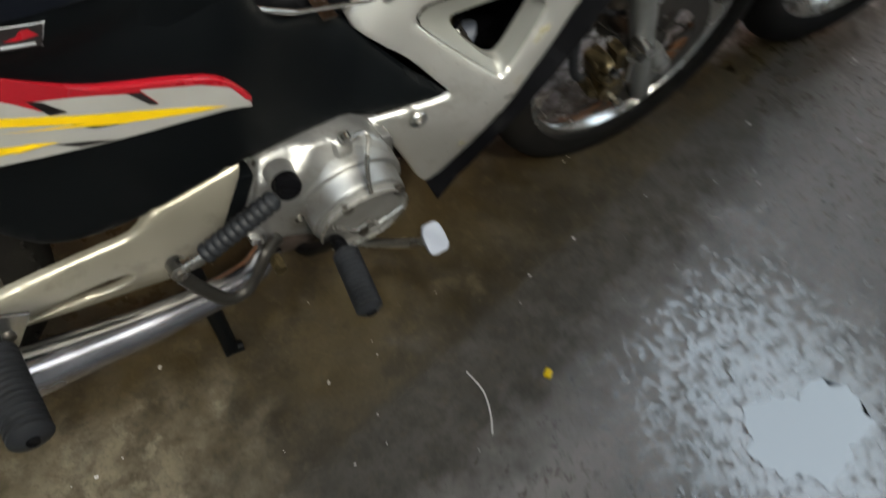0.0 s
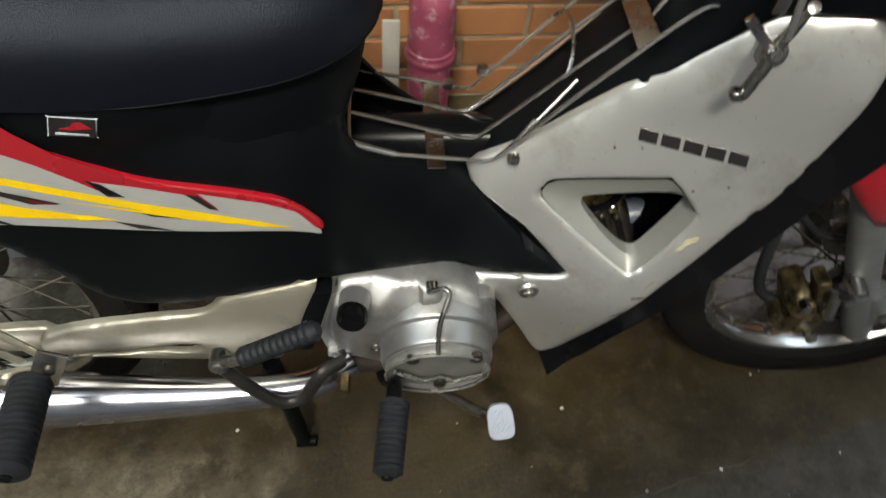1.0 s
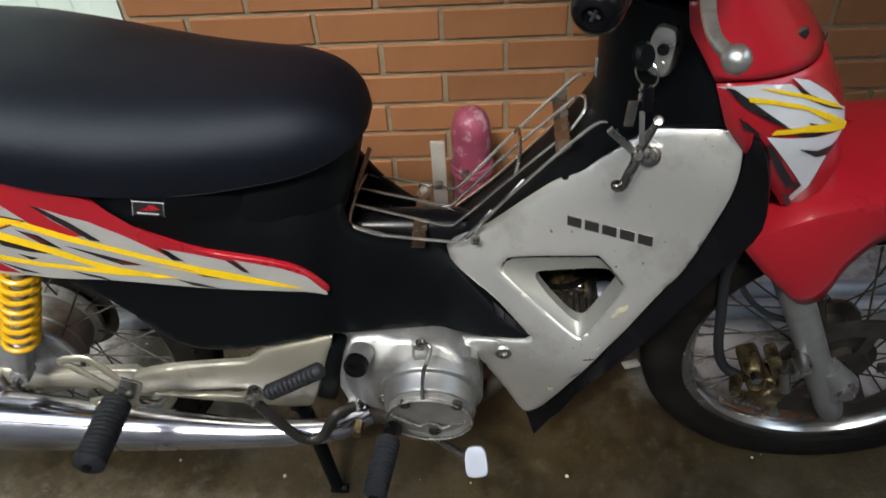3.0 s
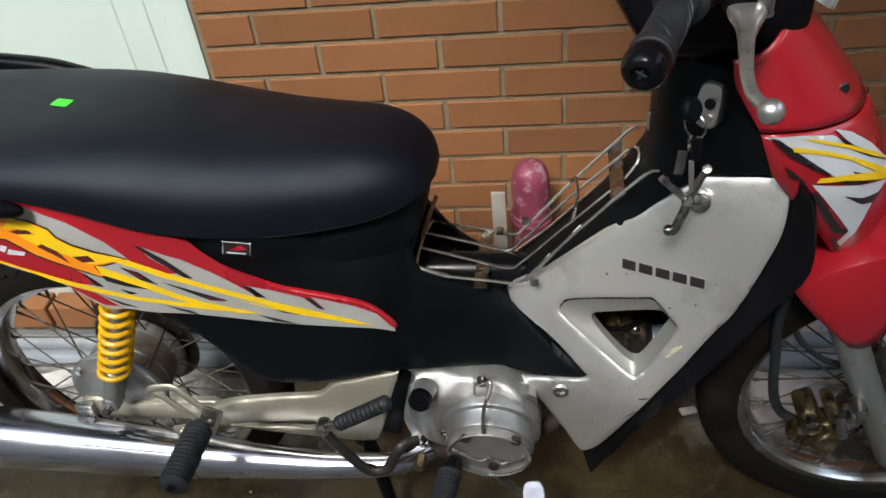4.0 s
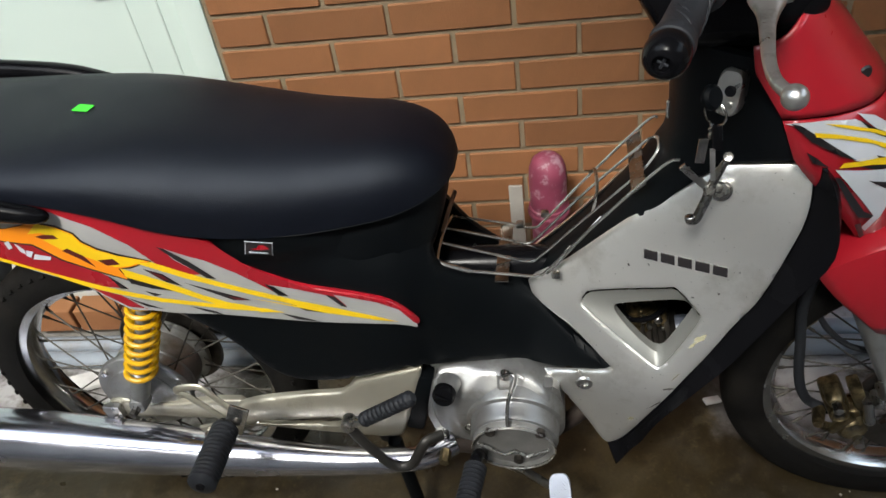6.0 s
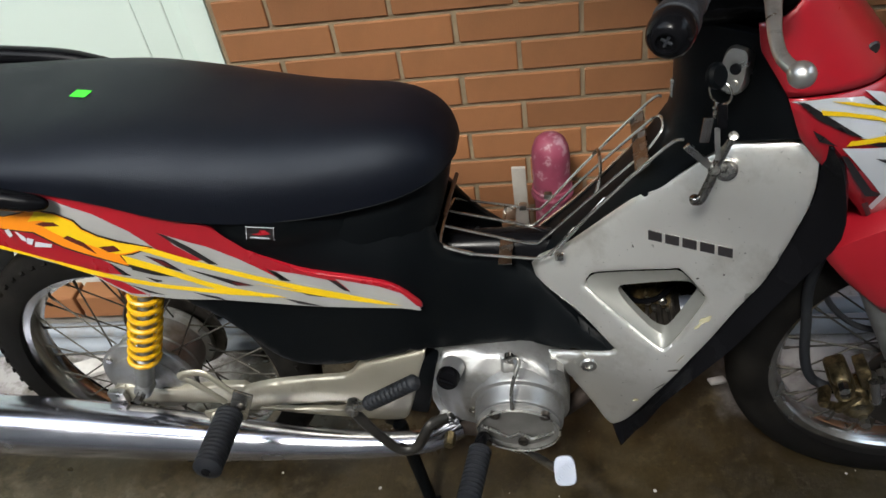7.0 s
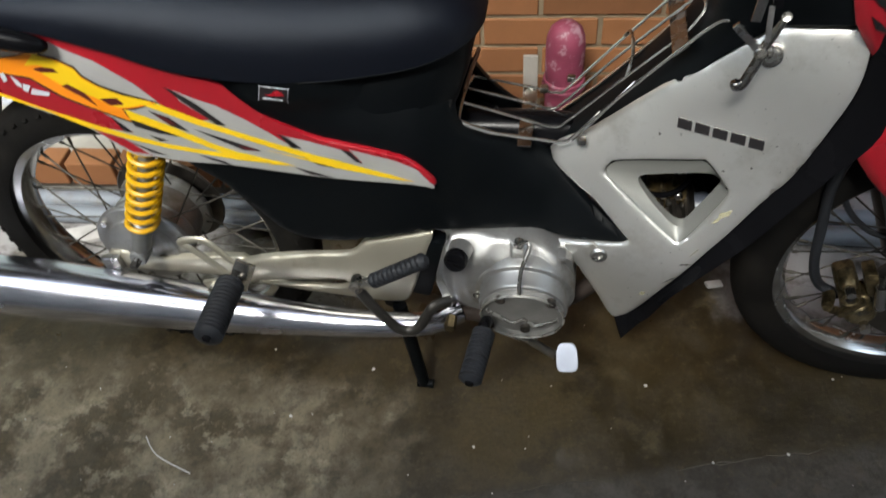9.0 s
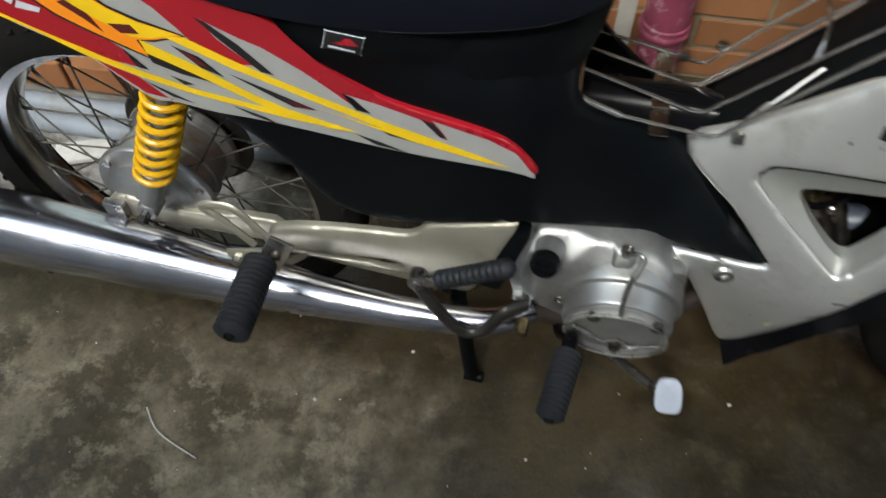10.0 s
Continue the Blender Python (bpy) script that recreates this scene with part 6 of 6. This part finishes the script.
def second_wheel():
    """The wheel of a further vehicle at the edge of the view."""
    at = Vector((1.93, 0.05, 0.27))
    turn_m = Matrix.Translation(at) @ Matrix.Rotation(radians(-6), 4, "Z")
    prof = []
    for k in range(20):
        a = 2 * math.pi * k / 20
        prof.append((0.225 + 0.045 * math.cos(a), 0.045 * math.sin(a)))
    ob = part("parked_wheel", lathe(prof, (0, 0, 0), segs=64, closed=True), M_TYRE, None)
    ob.matrix_world = turn_m
    tagged(ob, "dark tyre of another parked machine standing on the floor", "wheel")
    part("rim", lathe([(0.19, -0.03), (0.18, -0.025), (0.165, 0), (0.18, 0.025), (0.19, 0.03)], (0, 0, 0), segs=64), M_STEEL, ob)
    part("hub", lathe([(0, -0.05), (0.05, -0.05), (0.055, 0.05), (0, 0.05)], (0, 0, 0), segs=32), M_ALLOY, ob)
    for k in range(6):
        a = radians(60 * k)
        part("wheel_spoke", tube(((0.05 * math.cos(a), 0, 0.05 * math.sin(a)), (0.175 * math.cos(a), 0, 0.175 * math.sin(a))), [0.016, 0.012], 8), M_ALLOY, ob)


second_wheel()

# Puddle and litter on the floor.
rng = random.Random(7)


def blob(cx, cy, rx, ry, n=180, wild=0.30):
    ph = [rng.uniform(0, 6.28) for _ in range(5)]
    out = []
    for k in range(n):
        a = 2 * math.pi * k / n
        w = 1 + wild * (0.5 * math.sin(2 * a + ph[0]) + 0.35 * math.sin(3 * a + ph[1]) + 0.25 * math.sin(5 * a + ph[2]) + 0.2 * math.sin(9 * a + ph[3]) + 0.12 * math.sin(17 * a + ph[4]) + 0.05 * math.sin(29 * a + ph[0]) + 0.025 * math.sin(43 * a + ph[2]))
        out.append((cx + rx * w * math.cos(a), cy + ry * w * math.sin(a)))
    return out


def puddle(cx, cy, rx, ry, z=0.0015):
    bm = bmesh.new()
    bm.faces.new([bm.verts.new((x, y, z)) for x, y in blob(cx, cy, rx, ry)])
    bmesh.ops.triangulate(bm, faces=bm.faces)
    tagged(part("puddle", bm, M_WATER, None, smooth=False), "shallow puddle of clear water on the concrete", "puddle", kind="structure")


puddle(1.205, -0.665, 0.105, 0.080)

# Raised ragged edge of the old screed joint.
bm = bmesh.new()
x = 0.30
while x < 2.2:
    if rng.random() < 0.7:
        run = rng.uniform(0.03, 0.10)
        pts = [(x + run * k / 4, 0.26 * (x + run * k / 4) - 0.475 + rng.uniform(-0.004, 0.004), 0.001) for k in range(5)]
        tube_into(bm, pts, [0.0005, 0.0010, 0.0013, 0.0010, 0.0005], 6)
    x += rng.uniform(0.05, 0.12)
tagged(part("joint_edge", bm, shade("worn_screed", (0.065, 0.056, 0.042), 0.8), None), "ragged pale edge of an old floor joint", "floor joint", kind="stuff")

# Small litter.
chip = part("yellow_chip", box((0.880, -0.384, 0.005), (0.014, 0.012, 0.010), 0.003, Matrix.Rotation(0.6, 4, "Z")), M_YELLOW, None)
tagged(chip, "small yellow plastic chip on the floor", "litter")
straw = part("straw", tube(spline([(0.767, -0.321, 0.004), (0.772, -0.36, 0.005), (0.762, -0.395, 0.004), (0.747, -0.422, 0.004)], 5), 0.0013, 6), M_PAPER, None)
tagged(straw, "pale bent strand lying on the floor", "litter")
strand = part("straw", tube(spline([(0.005, -0.285, 0.004), (0.04, -0.318, 0.006), (0.109, -0.342, 0.004)], 5), 0.0011, 6), M_PAPER, None)
tagged(strand, "pale thin straw lying on the floor", "litter")
scrap = part("paper_scrap", box((-0.33, 0.16, 0.012), (0.10, 0.05, 0.012), 0.004, Matrix.Rotation(0.5, 4, "Z") @ Matrix.Rotation(0.12, 4, "Y")), M_PAPER, None)
tagged(scrap, "crumpled pinkish paper scrap on the floor", "litter")
flake = part("paper_scrap", box((0.992, 0.150, 0.004), (0.034, 0.016, 0.006), 0.002, Matrix.Rotation(0.4, 4, "Z") @ Matrix.Rotation(0.2, 4, "Y")), M_PAPER, None)
tagged(flake, "small torn white paper scrap on the floor", "litter")
bm = bmesh.new()
for k in range(190):
    x, y = rng.uniform(-0.5, 2.2), rng.uniform(-0.75, 0.30)
    r = rng.choice((0.0006, 0.0007, 0.0008, 0.0010, 0.0012, 0.0018, 0.0024))
    box_into(bm, (x, y, r * 0.6), (r * 2, r * rng.uniform(1, 2), r * 1.2), 0, Matrix.Rotation(rng.uniform(0, 3), 4, "Z"))
tagged(part("grit", bm, M_PAPER, None, smooth=False), "scattered pale grit on the damp floor", "grit", kind="stuff")

# ---- bricks ----

def brick_mesh(length):
    me = bpy.data.meshes.new("brick")
    b = box((0, 0, 0), (length - JOINT, 0.055, BRICK_C - JOINT), 0.0022, None, 1)
    b.to_mesh(me)
    b.free()
    me.materials.append(M_BRICK)
    return me


WHOLE = brick_mesh(BRICK_L)
far = bmesh.new()
for row in range(0, 38):
    z = 0.0065 + (row + 0.5) * BRICK_C
    shift = 0.0 if row % 2 == 0 else 0.5
    for k in range(-1, 19):
        s0 = (k + shift) * BRICK_L
        s1 = s0 + BRICK_L
        if s1 <= DOOR_EDGE + 0.02:
            continue
        cut = max(s0, DOOR_EDGE + JOINT / 2)
        if row < 28 and k < 10:
            ob = new("brick", WHOLE if cut == s0 else brick_mesh(s1 - cut))
            ob.parent = brick_wall
            ob.matrix_basis = Matrix.Translation(((cut + s1) / 2 + rng.uniform(-0.001, 0.001), 0.0275 + rng.uniform(-0.0006, 0.0006), z)) @ Matrix.Rotation(rng.uniform(-0.003, 0.003), 4, "Y")
        else:
            box_into(far, ((cut + s1) / 2, 0.0275, z), (s1 - cut - JOINT, 0.055, BRICK_C - JOINT), 0)
rest = part("brick_field", far, M_BRICK, brick_wall, smooth=False)
tagged(rest, kind="stuff")
for k in range(11):
    ob = new("brick", brick_mesh(0.118))
    ob.parent = step_ob
    ob.matrix_basis = Matrix.Translation((-1.30 + 0.118 * k, -0.262, 0.084)) @ Matrix.Rotation(rng.uniform(-0.01, 0.01), 4, "Z")
